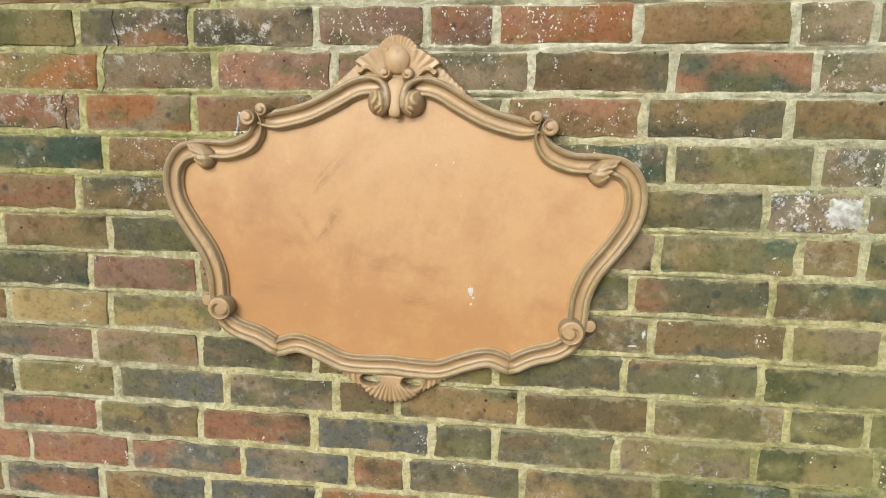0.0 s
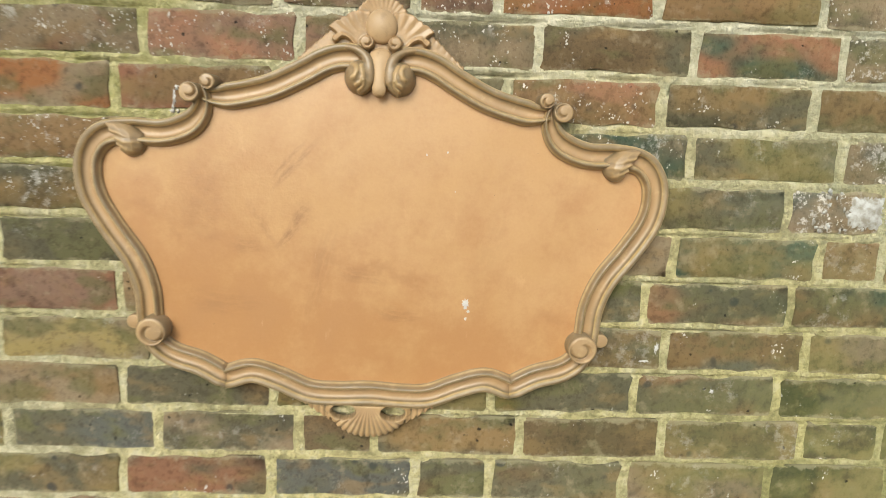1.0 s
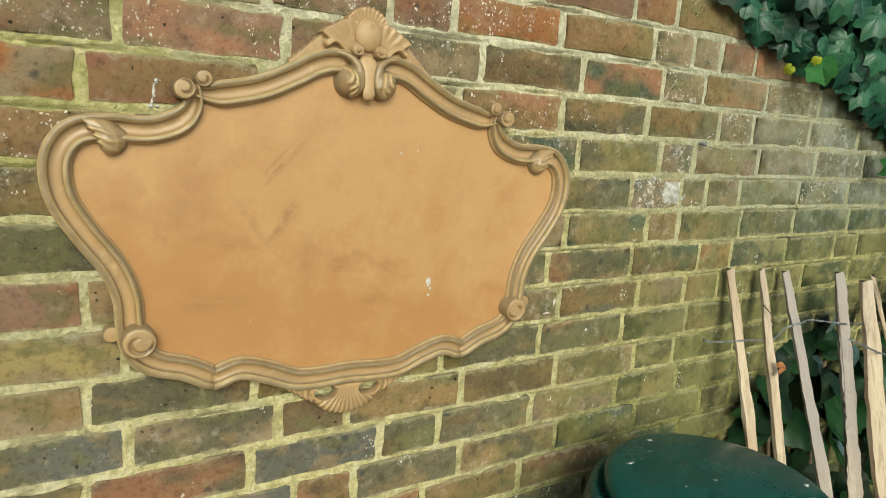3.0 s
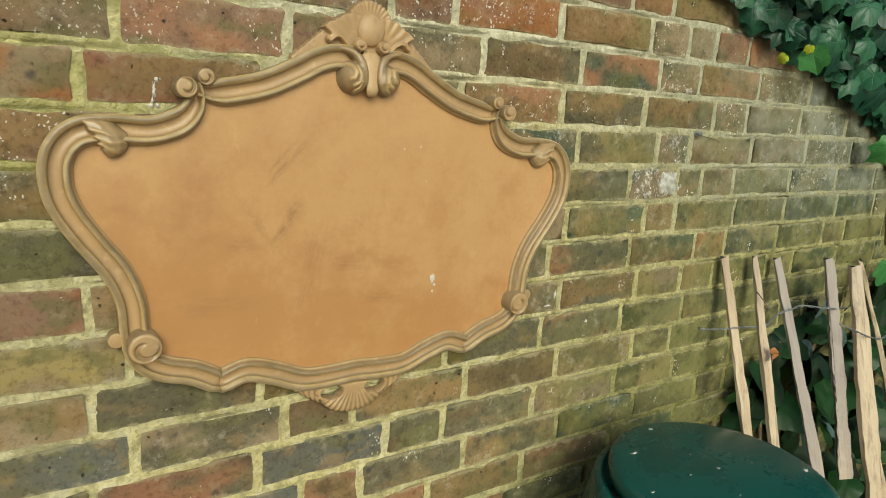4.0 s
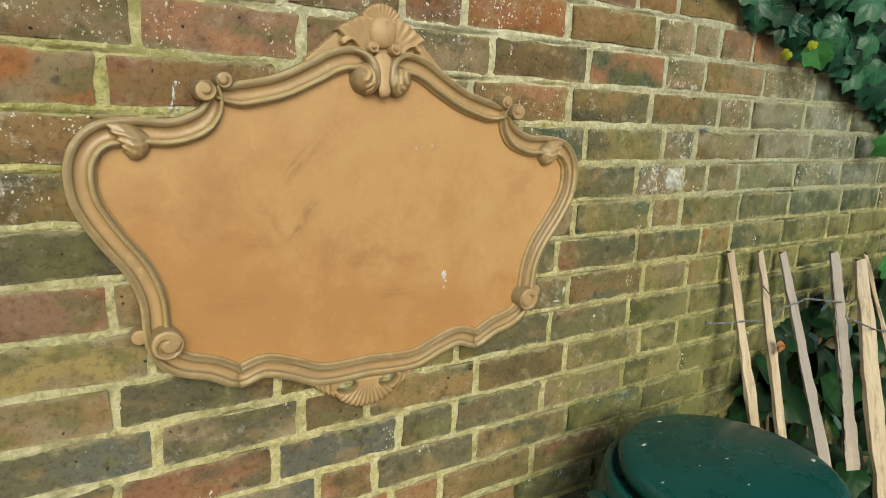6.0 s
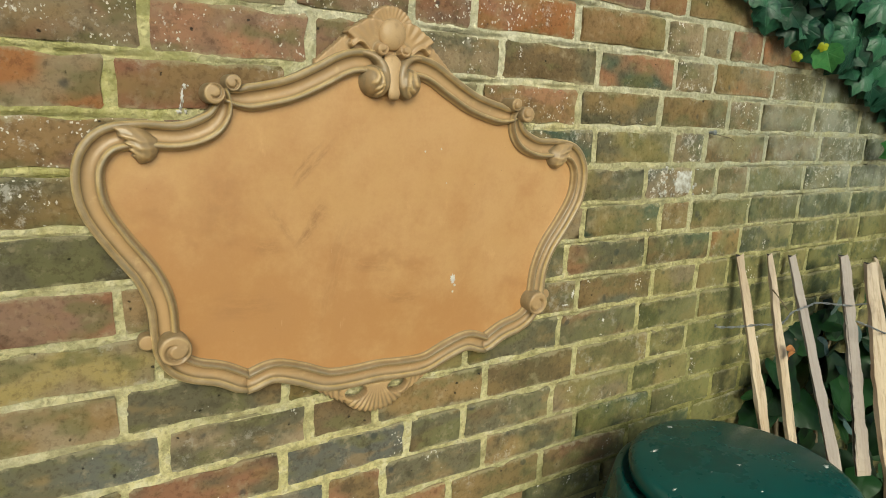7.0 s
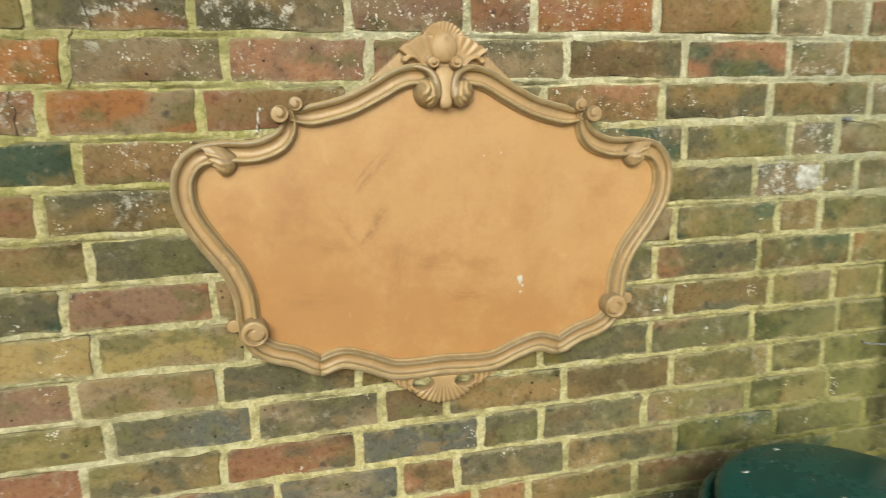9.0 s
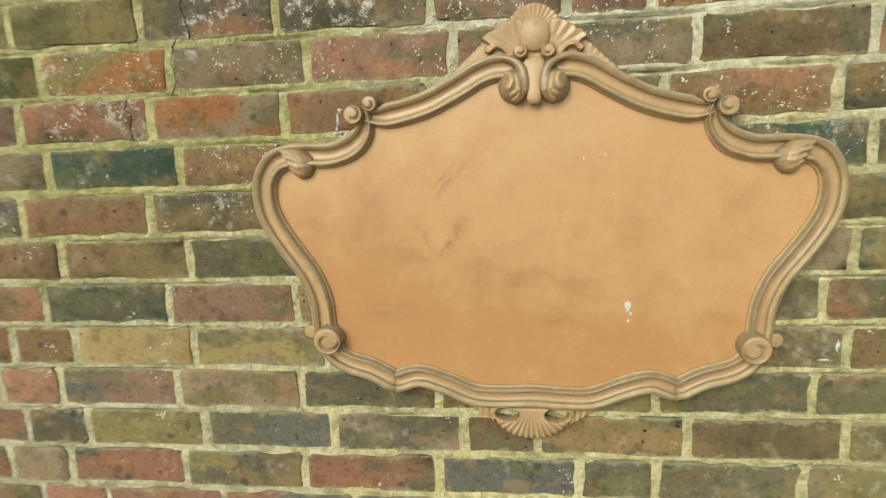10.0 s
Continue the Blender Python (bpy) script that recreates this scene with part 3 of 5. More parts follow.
def far_brick(verts, faces, slots, x, z, cm, rng):
    """A plain worn brick added to the joined rest of the wall."""
    w, h, b = cm / 200 - JOINT / 2, PITCH / 2 - JOINT / 2, 0.005
    k, y = len(verts), rng.uniform(-0.0015, 0.0015)
    for ww, hh, yy in ((w - b, h - b, y), (w, h, y + 0.004), (w, h, 0.05)):
        verts += [(x - ww, yy, z - hh), (x + ww, yy, z - hh), (x + ww, yy, z + hh), (x - ww, yy, z + hh)]
    faces.append((k, k + 1, k + 2, k + 3))
    for a in (0, 4):
        for i in range(4):
            j = (i + 1) % 4
            faces.append((k + a + i, k + a + 4 + i, k + a + 4 + j, k + a + j))
    slots += [rng.randrange(len(BRICK_FAR))] * 9


def build_wall():
    rng = random.Random(5)
    # solid core behind the face
    bm = bmesh.new()
    bmesh.ops.create_cube(bm, size=1.0, matrix=Matrix.Translation(((LEFT + RIGHT) / 2, 0.125, WALL_TOP / 2)) @ Matrix.Diagonal((RIGHT - LEFT, 0.19, WALL_TOP, 1)))
    part("wall_core", bm, MORTAR, wall, smooth=False)
    # joints: fine and uneven where the camera is near, plain beyond
    def joint_sheet(x0, x1, z0, z1, step, uneven):
        nx, nz = max(1, round((x1 - x0) / step)), max(1, round((z1 - z0) / step))
        verts = []
        for j in range(nz + 1):
            z = z0 + (z1 - z0) * j / nz
            row = 1 - math.floor((z - TOP_LINE) / PITCH)
            ups = np.array(upright[row]) if uneven and 0 <= row < len(COURSES) else np.array((-9.0,))
            rise = (z - TOP_LINE) % PITCH
            bed = max(0.0, min(rise, PITCH - rise) - JOINT / 2)
            for i in range(nx + 1):
                x = x0 + (x1 - x0) * i / nx
                y = 0.0044
                if uneven:
                    # the joint stands almost flush, and sinks away behind each brick
                    into = min(bed, max(0.0, float(np.abs(ups - x).min()) - PERPEND / 2))
                    y = 0.0020 + 0.9 * into if into < 0.02 else 0.02
                    if rise > PITCH - JOINT / 2 and rise < PITCH - JOINT / 2 + 0.0045:      # open crack under the brick
                        y += 0.014 * max(0.0, noise.noise((x * 9, 2.5, z * 3)) + 0.34)
                    y += 0.0016 * noise.noise((x * 28, 1.5, z * 28)) + 0.0013 * noise.noise((x * 75, 7.5, z * 75)) + 0.0008 * noise.noise((x * 170, 3.5, z * 170)) + 0.0008 * noise.noise((x * 7, 4, z * 7))
                verts.append((x, y, z))
        faces = [(j * (nx + 1) + i, j * (nx + 1) + i + 1, (j + 1) * (nx + 1) + i + 1, (j + 1) * (nx + 1) + i) for j in range(nz) for i in range(nx)]
        me = bpy.data.meshes.new("mortar")
        me.from_pydata(verts, [], faces)
        me.materials.append(MORTAR)
        me.polygons.foreach_set("use_smooth", [True] * len(me.polygons))
        ob = new("mortar", me)
        ob.parent = wall
    upright = []
    for x, text in COURSES:
        ends = [x]
        for word in text.split():
            ends.append(ends[-1] + int(word.lstrip("abcdefghijklmnopqrstuvwxyz*!")) / 100)
        upright.append(ends)
    nx0, nx1, nz0, nz1 = -1.08, 1.45, 0.70, 1.80
    joint_sheet(nx0, nx1, nz0, nz1, 0.003, True)
    joint_sheet(LEFT, nx0, 0, WALL_TOP, 0.5, False)
    joint_sheet(nx1, RIGHT, 0, WALL_TOP, 0.5, False)
    joint_sheet(nx0, nx1, 0, nz0, 0.5, False)
    joint_sheet(nx0, nx1, nz1, WALL_TOP, 0.5, False)
    verts, faces, slots = [], [], []
    first = round((WALL_TOP - TOP_LINE) / PITCH) - 1
    for c in range(first, -23, -1):       # course 0 lies just above TOP_LINE
        z = TOP_LINE + (c + 0.5) * PITCH
        if z < 0.01:
            break
        row = 1 - c
        if 0 <= row < len(COURSES):
            x, text = COURSES[row]
            x_left = x
            for word in text.split():
                tones = word.rstrip("0123456789")
                cm = int(word[len(tones):])
                ob = new("brick", brick_mesh(cm, rng.randrange(4)))
                ob.parent = wall
                ob.matrix_basis = pose(x + cm / 200, rng.uniform(-0.0015, 0.002), z + rng.uniform(-0.0012, 0.0012), rng.uniform(-0.6, 0.6), rng.uniform(-0.5, 0.5), rng.uniform(-0.4, 0.4))
                ob.material_slots[0].link = "OBJECT"
                ob.material_slots[0].material = brick_coat(tones)
                x += cm / 100
        else:
            x_left = x = -0.9 + 0.115 * (c % 2)
        while x < RIGHT - 0.24:
            cm = 12 if rng.random() < 0.2 else 23
            far_brick(verts, faces, slots, x + cm / 200, z, cm, rng)
            x += cm / 100
        x = x_left
        while x > LEFT + 0.24:
            cm = 12 if rng.random() < 0.2 else 22
            far_brick(verts, faces, slots, x - cm / 200, z, cm, rng)
            x -= cm / 100
    me = bpy.data.meshes.new("bricks")
    me.from_pydata(verts, [], faces)
    for m in BRICK_FAR:
        me.materials.append(m)
    me.polygons.foreach_set("material_index", slots)
    ob = tagged(new("bricks", me), kind="stuff")
    ob.parent = wall


# ---- ground ----
# the ground is out of view; its pale surface is assumed for bounced light
def build_ground():
    bm = bmesh.new()
    xs = [-60, -20, -6, *np.linspace(-3, 4, 36), 6, 20, 60]
    ys = [-60, -20, -6, *np.linspace(-3, 0.02, 20), 20, 60]
    sheet(bm, [[(x, y, 0.012 * noise.noise((x * 3, y * 3, 0)) if -3 <= x <= 4 and -3 <= y <= 0 else 0.0) for x in xs] for y in ys])
    ob = part("ground", bm, PALE_GROUND)
    tagged(ob, "unseen ground below the wall, kept pale to bounce light up", "ground", kind="structure")


build_ground()


# ---- the carved frame ----
frame_thing = new("ornate_frame")
tagged(frame_thing, "carved frame of dull gold and tan round a bare tan board", "picture frame")
frame_thing.matrix_basis = pose(-0.0945, -0.004, 1.35, 0, 1.15, 0)
# half of the moulding's centre lines, outwards from the middle
ARCH = ((0.026, 0.238), (0.055, 0.2375), (0.080, 0.229), (0.105, 0.2145), (0.150, 0.192), (0.190, 0.180), (0.222, 0.1745), (0.243, 0.177))
SIDE = ((0.247, 0.186), (0.2435, 0.170), (0.250, 0.149), (0.268, 0.132), (0.302, 0.1205), (0.345, 0.1205), (0.382, 0.114), (0.402, 0.091), (0.4065, 0.060), (0.399, 0.026), (0.375, -0.015), (0.344, -0.060), (0.328, -0.103), (0.3245, -0.145), (0.321, -0.170), (0.310, -0.190), (0.288, -0.204), (0.252, -0.215), (0.2155, -0.235))
MIDDLE = ((0.2155, -0.235), (0.177, -0.2235), (0.134, -0.235), (0.090, -0.2525), (0.046, -0.2545), (0.0, -0.252))
# the section: distance from the outer to the inner edge, height above the wall, gold, dark tone
SECTION = ((-0.0204, 0.000, 0, 0.7), (-0.0208, 0.016, 0, 0.85), (-0.0203, 0.0206, 0.9, 0.1), (-0.0190, 0.0232, 0.35, 0.5), (-0.0168, 0.0246, 0, 0.82), (-0.0142, 0.0246, 0, 0.82),
           (-0.0121, 0.0232, 0.3, 0.5), (-0.0109, 0.0212, 0.85, 0), (-0.0102, 0.0184, 0, 0.85), (-0.0094, 0.0166, 0, 0.85), (-0.0068, 0.0150, 0, 0.25), (-0.0030, 0.0144, 0, 0.08),
           (0.0010, 0.0148, 0, 0.06), (0.0042, 0.0164, 0, 0.15), (0.0056, 0.0180, 0, 0.5), (0.0061, 0.0212, 0.1, 0.5), (0.0071, 0.0246, 0.9, 0), (0.0085, 0.0268, 0.4, 0.45),
           (0.0104, 0.0278, 0, 0.82), (0.0123, 0.0272, 0, 0.85), (0.0137, 0.0250, 0, 0.65), (0.0146, 0.0220, 0.05, 0.7), (0.0152, 0.0194, 0.35, 0.4), (0.0164, 0.0184, 0.5, 0.2), (0.0171, 0.0172, 0.1, 0.6), (0.0172, 0.002, 0, 0.8))


def moulding(name, points, side, ends=(1.0, 1.0), mitre=None, narrow=((0, 1.0), (1, 1.0))):
    """The moulding along a centre line; side: +1 right half, -1 left. mitre: an upright plane at which the end is cut. narrow: its width along the line."""
    line = glide([(side * u, v) for u, v in points], 0.006)
    rows = []
    for i, p in enumerate(line):
        way = line[min(i + 1, len(line) - 1)] - line[max(i - 1, 0)]
        way /= np.linalg.norm(way)
        inward = np.array((way[1], -way[0])) * side
        k = i / (len(line) - 1)
        lift = ends[0] + (ends[1] - ends[0]) * k
        wide = float(np.interp(k, *zip(*narrow)))
        rows.append([(p[0] + inward[0] * s * wide, -h * lift, p[1] + inward[1] * s * wide) for s, h, _, _ in SECTION])
    if mitre is not None:
        for end, at in mitre:
            rows[end] = [(side * at, y, z) for x, y, z in rows[end]]
    bm = bmesh.new()
    coat = bm.verts.layers.float_color.new("coat")
    vs = sheet(bm, rows)
    for row in vs:
        for v, (_, _, gold, dark) in zip(row, SECTION):
            v[coat] = (gold, dark, 0, 1)
    bm.faces.new(vs[0]), bm.faces.new(vs[-1])
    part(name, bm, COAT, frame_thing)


def scroll(name, u, v, r, top, turn, angle, turns=1.4, deep=0.008):
    """A round scroll with a carved spiral, its face at the height top."""
    bm = bmesh.new()
    rings, segs = 12, 36
    rows = []
    for a in range(segs):
        th = 2 * math.pi * a / segs
        row = []
        for i in range(rings + 1):
            q = i / rings
            phase = (q * turns - turn * (th - angle) / (2 * math.pi)) % 1.0
            groove = max(0.0, 1 - abs(phase - 0.5) / 0.20) if 0.30 < q < 0.90 else 0.0
            h = top - deep * groove * (0.4 + 0.6 * q) - 0.0022 * max(0.0, (q - 0.86) / 0.14) ** 2 + 0.0010 * (1 - q)
            rr = r * max(q, 0.04)
            row.append((u + rr * math.cos(th), -h, v + rr * math.sin(th)))
        row.append((u + r * 1.01 * math.cos(th), -0.001, v + r * 1.01 * math.sin(th)))
        rows.append(row)
    rows = [list(c) for c in zip(*rows)]
    coat = bm.verts.layers.float_color.new("coat")
    vs = sheet(bm, rows, closed=True)
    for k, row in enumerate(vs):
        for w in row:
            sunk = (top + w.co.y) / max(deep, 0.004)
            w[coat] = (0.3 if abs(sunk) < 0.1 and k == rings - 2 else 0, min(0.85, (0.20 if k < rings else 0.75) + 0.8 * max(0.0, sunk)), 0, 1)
    bm.faces.new(vs[0])
    part(name, bm, COAT, frame_thing)


def relief(name, u0, u1, v0, v1, height, material, step=0.0011, paint=None):
    """A carved piece over a patch of the plane; height(u, v) gives its depth in metres, or None beside it. paint(u, v,
    hollow): its gold and dark tone.
    """
    nu, nv = round((u1 - u0) / step), round((v1 - v0) / step)
    tops = {}
    for j in range(nv + 1):
        for i in range(nu + 1):
            h = height(u0 + (u1 - u0) * i / nu, v0 + (v1 - v0) * j / nv)
            if h is not None:
                tops[i, j] = h
    bm = bmesh.new()
    coat = bm.verts.layers.float_color.new("coat")
    made = {}
    def vert(i, j):
        if (i, j) not in made:
            made[i, j] = bm.verts.new((u0 + (u1 - u0) * i / nu, -tops.get((i, j), 0.003), v0 + (v1 - v0) * j / nv))
        return made[i, j]
    for j in range(nv):
        for i in range(nu):
            ring = ((i, j), (i + 1, j), (i + 1, j + 1), (i, j + 1))
            if sum(k in tops for k in ring) >= 1:
                bm.faces.new([vert(*k) for k in ring])
    # darker where the relief is hollow
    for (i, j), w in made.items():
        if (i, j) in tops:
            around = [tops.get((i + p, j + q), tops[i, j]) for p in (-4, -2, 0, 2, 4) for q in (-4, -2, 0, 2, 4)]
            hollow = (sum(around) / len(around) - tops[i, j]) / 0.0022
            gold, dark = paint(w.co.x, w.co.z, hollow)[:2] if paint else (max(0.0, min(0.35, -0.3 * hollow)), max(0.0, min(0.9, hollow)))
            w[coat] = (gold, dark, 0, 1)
        else:
            w[coat] = (0, 0.75, 0, 1)
    bmesh.ops.smooth_vert(bm, verts=[w for k, w in made.items() if k in tops], factor=0.35, use_axis_x=True, use_axis_y=True, use_axis_z=True)
    return part(name, bm, material, frame_thing)


def ridge(wave):
    return 1 - abs(math.sin(wave))


def near_line(points):
    """The distance from a smooth line, and the share of the line's length at the nearest place."""
    line = np.array(glide(points, 0.0015))
    def at(u, v):
        d = np.hypot(line[:, 0] - u, line[:, 1] - v)
        k = int(d.argmin())
        return float(d[k]), k / len(line)
    return at


def blend_top(a, b, soft=0.0025):
    """The higher of two heights with a soft seam; a missing height is None."""
    if a is None or b is None:
        return b if a is None else a
    k = max(0.0, soft - abs(a - b)) / soft
    return max(a, b) + k * k * soft / 4


ROLL = near_line([(0.064, 0.2520), (0.050, 0.2535), (0.036, 0.2515), (0.0245, 0.2455), (0.0170, 0.2360), (0.0140, 0.2240), (0.0145, 0.2110), (0.0190, 0.1995), (0.0260, 0.1935)])
LOBES = [(near_line(points), half) for points, half in (
    ([(0.0405, 0.2330), (0.0335, 0.2290), (0.0305, 0.2220), (0.0330, 0.2140), (0.0365, 0.2110)], 0.0042),
    ([(0.0250, 0.2290), (0.0215, 0.2160), (0.0240, 0.2060), (0.0310, 0.2010)], 0.0036),
    ([(0.0200, 0.2080), (0.0220, 0.2000), (0.0280, 0.1950)], 0.0026))]


def at_height(v, line):
    return float(np.interp(v, *zip(*line)))


def bud_height(u, v):
    """The outer bead of the arch rolls over into a leaf, which clasps a round bud with three torn lobes."""
    a, h = abs(u), None
    q = math.hypot((a - 0.0298) / 0.0208, (v - 0.2140) / 0.0240)
    if q < 1:
        h = 0.010 + 0.035 * math.sqrt(1 - q * q)
    d, k = ROLL(a, v)
    w = float(np.interp(k, (0, 0.3, 0.55, 0.8, 1), (0.0048, 0.0056, 0.0078, 0.0084, 0.0045)))
    if d < w:
        h = blend_top(h, float(np.interp(k, (0, 0.12, 0.3, 0.5, 0.8, 1), (0.010, 0.0152, 0.020, 0.026, 0.031, 0.024))) + 0.009 * math.sqrt(1 - (d / w) ** 2), 0.009)
    if h is not None:
        for line, half in LOBES:
            d, k = line(a, v)
            w = half * (0.55 + 0.9 * k * (1.25 - k)) * (1 + 0.18 * math.cos(22 * k))
            if d < w:
                h += 0.0030 * (1 - (d / w) ** 2) ** 0.6
    return h


def bud_paint(u, v, hollow):
    pale = 0.0
    for line, half in LOBES:
        d, _ = line(abs(u), v)
        pale = max(pale, max(0.0, 1 - d / half))
    pale = min(1.0, 1.6 * pale)
    return 0.30 * pale, max(0.0, min(0.95, 0.70 + 0.4 * hollow - 0.8 * pale))


LEAF_EDGE = ((0.086, 0.3500), (0.0920, 0.3545), (0.0960, 0.3590), (0.0990, 0.3570), (0.1040, 0.3640), (0.1075, 0.3612), (0.1120, 0.3690), (0.1155, 0.3660), (0.1200, 0.3740), (0.1245, 0.3740), (0.1300, 0.3800), (0.1360, 0.3800))


def shoulder_height(u, v):
    """A leaf wrapped round the moulding, swelling at its root, its torn edge towards the corner."""
    a, h = abs(u), None
    dv = v - 0.1085
    if 0.086 < v < 0.136:
        edge = at_height(v, LEAF_EDGE)
        low = 0.3460 - 0.0200 * math.sqrt(max(0.0, 1 - (dv / 0.0225) ** 2)) if v < 0.120 else 0.3290 + (v - 0.120) * 1.2
        if low < a < edge:
            k = (a - low) / max(0.004, edge - low)
            h = float(np.interp(k, (0, 0.10, 0.35, 0.60, 0.92, 1.0), (0.020, 0.0265, 0.0350, 0.0375, 0.0345, 0.029)))
            h *= float(np.interp(v, (0.086, 0.094, 0.106, 0.120, 0.130, 0.136), (0.55, 0.88, 1.0, 0.93, 0.80, 0.66)))
            h += 0.0012 * min(1.0, 1.2 * k * k) * math.cos(2 * math.pi * (v - 0.1105 - 0.35 * (a - 0.360)) / 0.0088) * max(0.0, min(1.0, (0.128 - v) / 0.008))
    return h


def shoulder_paint(u, v, hollow):
    lip = max(0.0, 1 - (at_height(v, LEAF_EDGE) - abs(u)) / 0.012) * max(0.0, min(1.0, (0.124 - v) / 0.006))
    return max(0.0, min(0.4, 0.25 * lip - 0.3 * hollow)), max(0.0, min(0.95, 0.50 + 0.6 * hollow - 0.45 * lip))


SIDE_TOP = ((0.016, 0.302), (0.030, 0.304), (0.040, 0.3025), (0.047, 0.2985), (0.0505, 0.2945), (0.0545, 0.2945), (0.0585, 0.2895), (0.0635, 0.2890), (0.0690, 0.2850), (0.0738, 0.2790))
SIDE_LOW = ((0.016, 0.2470), (0.024, 0.2465), (0.031, 0.2500), (0.038, 0.2570), (0.044, 0.2630), (0.050, 0.2662), (0.0555, 0.2655), (0.0600, 0.2610), (0.0640, 0.2585), (0.0670, 0.2615), (0.0685, 0.2690), (0.0738, 0.2780))
WING_TOP = ((0.030, 0.290), (0.070, 0.2795), (0.118, 0.2365))
WING_LOW = ((0.018, 0.240), (0.060, 0.240), (0.117, 0.2180))


def crest_height(u, v):
    a, best = abs(u), None
    def more(h):
        nonlocal best
        if best is None or h > best:
            best = h
    # shell: shallow flutes from the boss to a scalloped rim
    du, dv = a, v - 0.283
    r, ang = math.hypot(du, dv), math.atan2(du, dv)
    if ang < 1.45:
        full = 0.0435 - 0.0022 * min(1.0, ang / 1.2)
        wave = 0.5 + 0.5 * math.cos(2 * math.pi * ang / 0.185)
        if r < full * (0.965 + 0.035 * wave):
            q = r / full
            more(0.0150 + 0.0035 * q + 0.0014 * wave * max(0.0, (q - 0.5) / 0.5) - 0.003 * max(0.0, (q - 0.93) / 0.07))
    # side leaf with a curled lower border
    if 0.016 < a < 0.0738:
        top, low = at_height(a, SIDE_TOP), at_height(a, SIDE_LOW)
        notch = a > 0.0615 + abs(v - 0.2715) * 1.5
        if low < v < top and not notch:
            du, dv = a - 0.010, v - 0.252
            rr, th = math.hypot(du, dv), math.degrees(math.atan2(dv, du))
            flute = 0.5 + 0.5 * math.cos(2 * math.pi * (th - 8 * rr / 0.06) / 15.0)
            h = 0.0178 + 0.0026 * min(1.0, rr / 0.05) + 0.0015 * flute * max(0.0, min(1.0, (rr - 0.030) / 0.02))
            h += 0.0042 * math.exp(-((v - low - 0.0022) / 0.0034) ** 2) - 0.003 * max(0.0, 1 - (v - low) / 0.0014)
            more(h - 0.003 * max(0.0, 1 - (top - v) / 0.0015))
    # ground between the volutes
    if a < 0.022 and 0.234 < v < 0.268:
        more(0.0165)
    # volute
    du, dv = a - 0.0195, v - 0.2605
    r = math.hypot(du, dv)
    if r < 0.0098:
        q = r / 0.0098
        phase = (q * 0.9 + math.atan2(dv, du) / (2 * math.pi) + 0.42) % 1.0
        groove = max(0.0, 1 - abs(phase - 0.5) / 0.17) if q > 0.36 else 0.0
        more(0.0330 - 0.0075 * groove - 0.002 * q ** 6)
    # low serrated leaf along the arch
    if 0.018 < a < 0.117:
        top = at_height(a, WING_TOP) - 0.0026 * ((a * 130) % 1.0)
        if at_height(a, WING_LOW) < v < top:
            more(0.0125 - 0.0010 * ridge((a * 130) * math.pi + (top - v) * 160) * max(0.0, 1 - (top - v) / 0.014) - 0.003 * max(0.0, 1 - (top - v) / 0.002))
    return best


def apron_height(u, v):
    a = abs(u)
    if v > -0.260:
        return None
    best = None
    dv = -0.266 - v
    r, ang = math.hypot(a, dv), math.degrees(math.atan2(a, max(dv, -0.004)))
    full = 0.0625 + 0.0065 * min(1.0, ang / 78)
    rib = ridge(ang / 9.2 * math.pi + math.pi / 2)
    fluted = max(0.0, min(1.0, (60 - ang) / 10))
    hole = ((a - 0.0385) / 0.0190) ** 2 + ((v + 0.2860) / 0.0120) ** 2 < 1
    if r < full * (1 - 0.05 * rib) and not hole:
        q = r / full
        best = 0.0165 + 0.0025 * math.sin(math.pi * q) + 0.0015 * q - 0.0046 * rib * fluted * max(0.0, q - 0.15) - 0.004 * max(0.0, (q - 0.82) / 0.18) ** 2
    if 0.058 < a < 0.104:
        low = -0.306 + 0.030 * (a - 0.058) / 0.046 + 0.0045 * ((a * 105) % 1.0)
        if v > low and not hole:
            h = 0.0135 - 0.0022 * ridge(a * 105 * math.pi)
            best = h if best is None else max(best, h)
    if best is not None and v > -0.2755:
        best = min(best, 0.012)
    return best


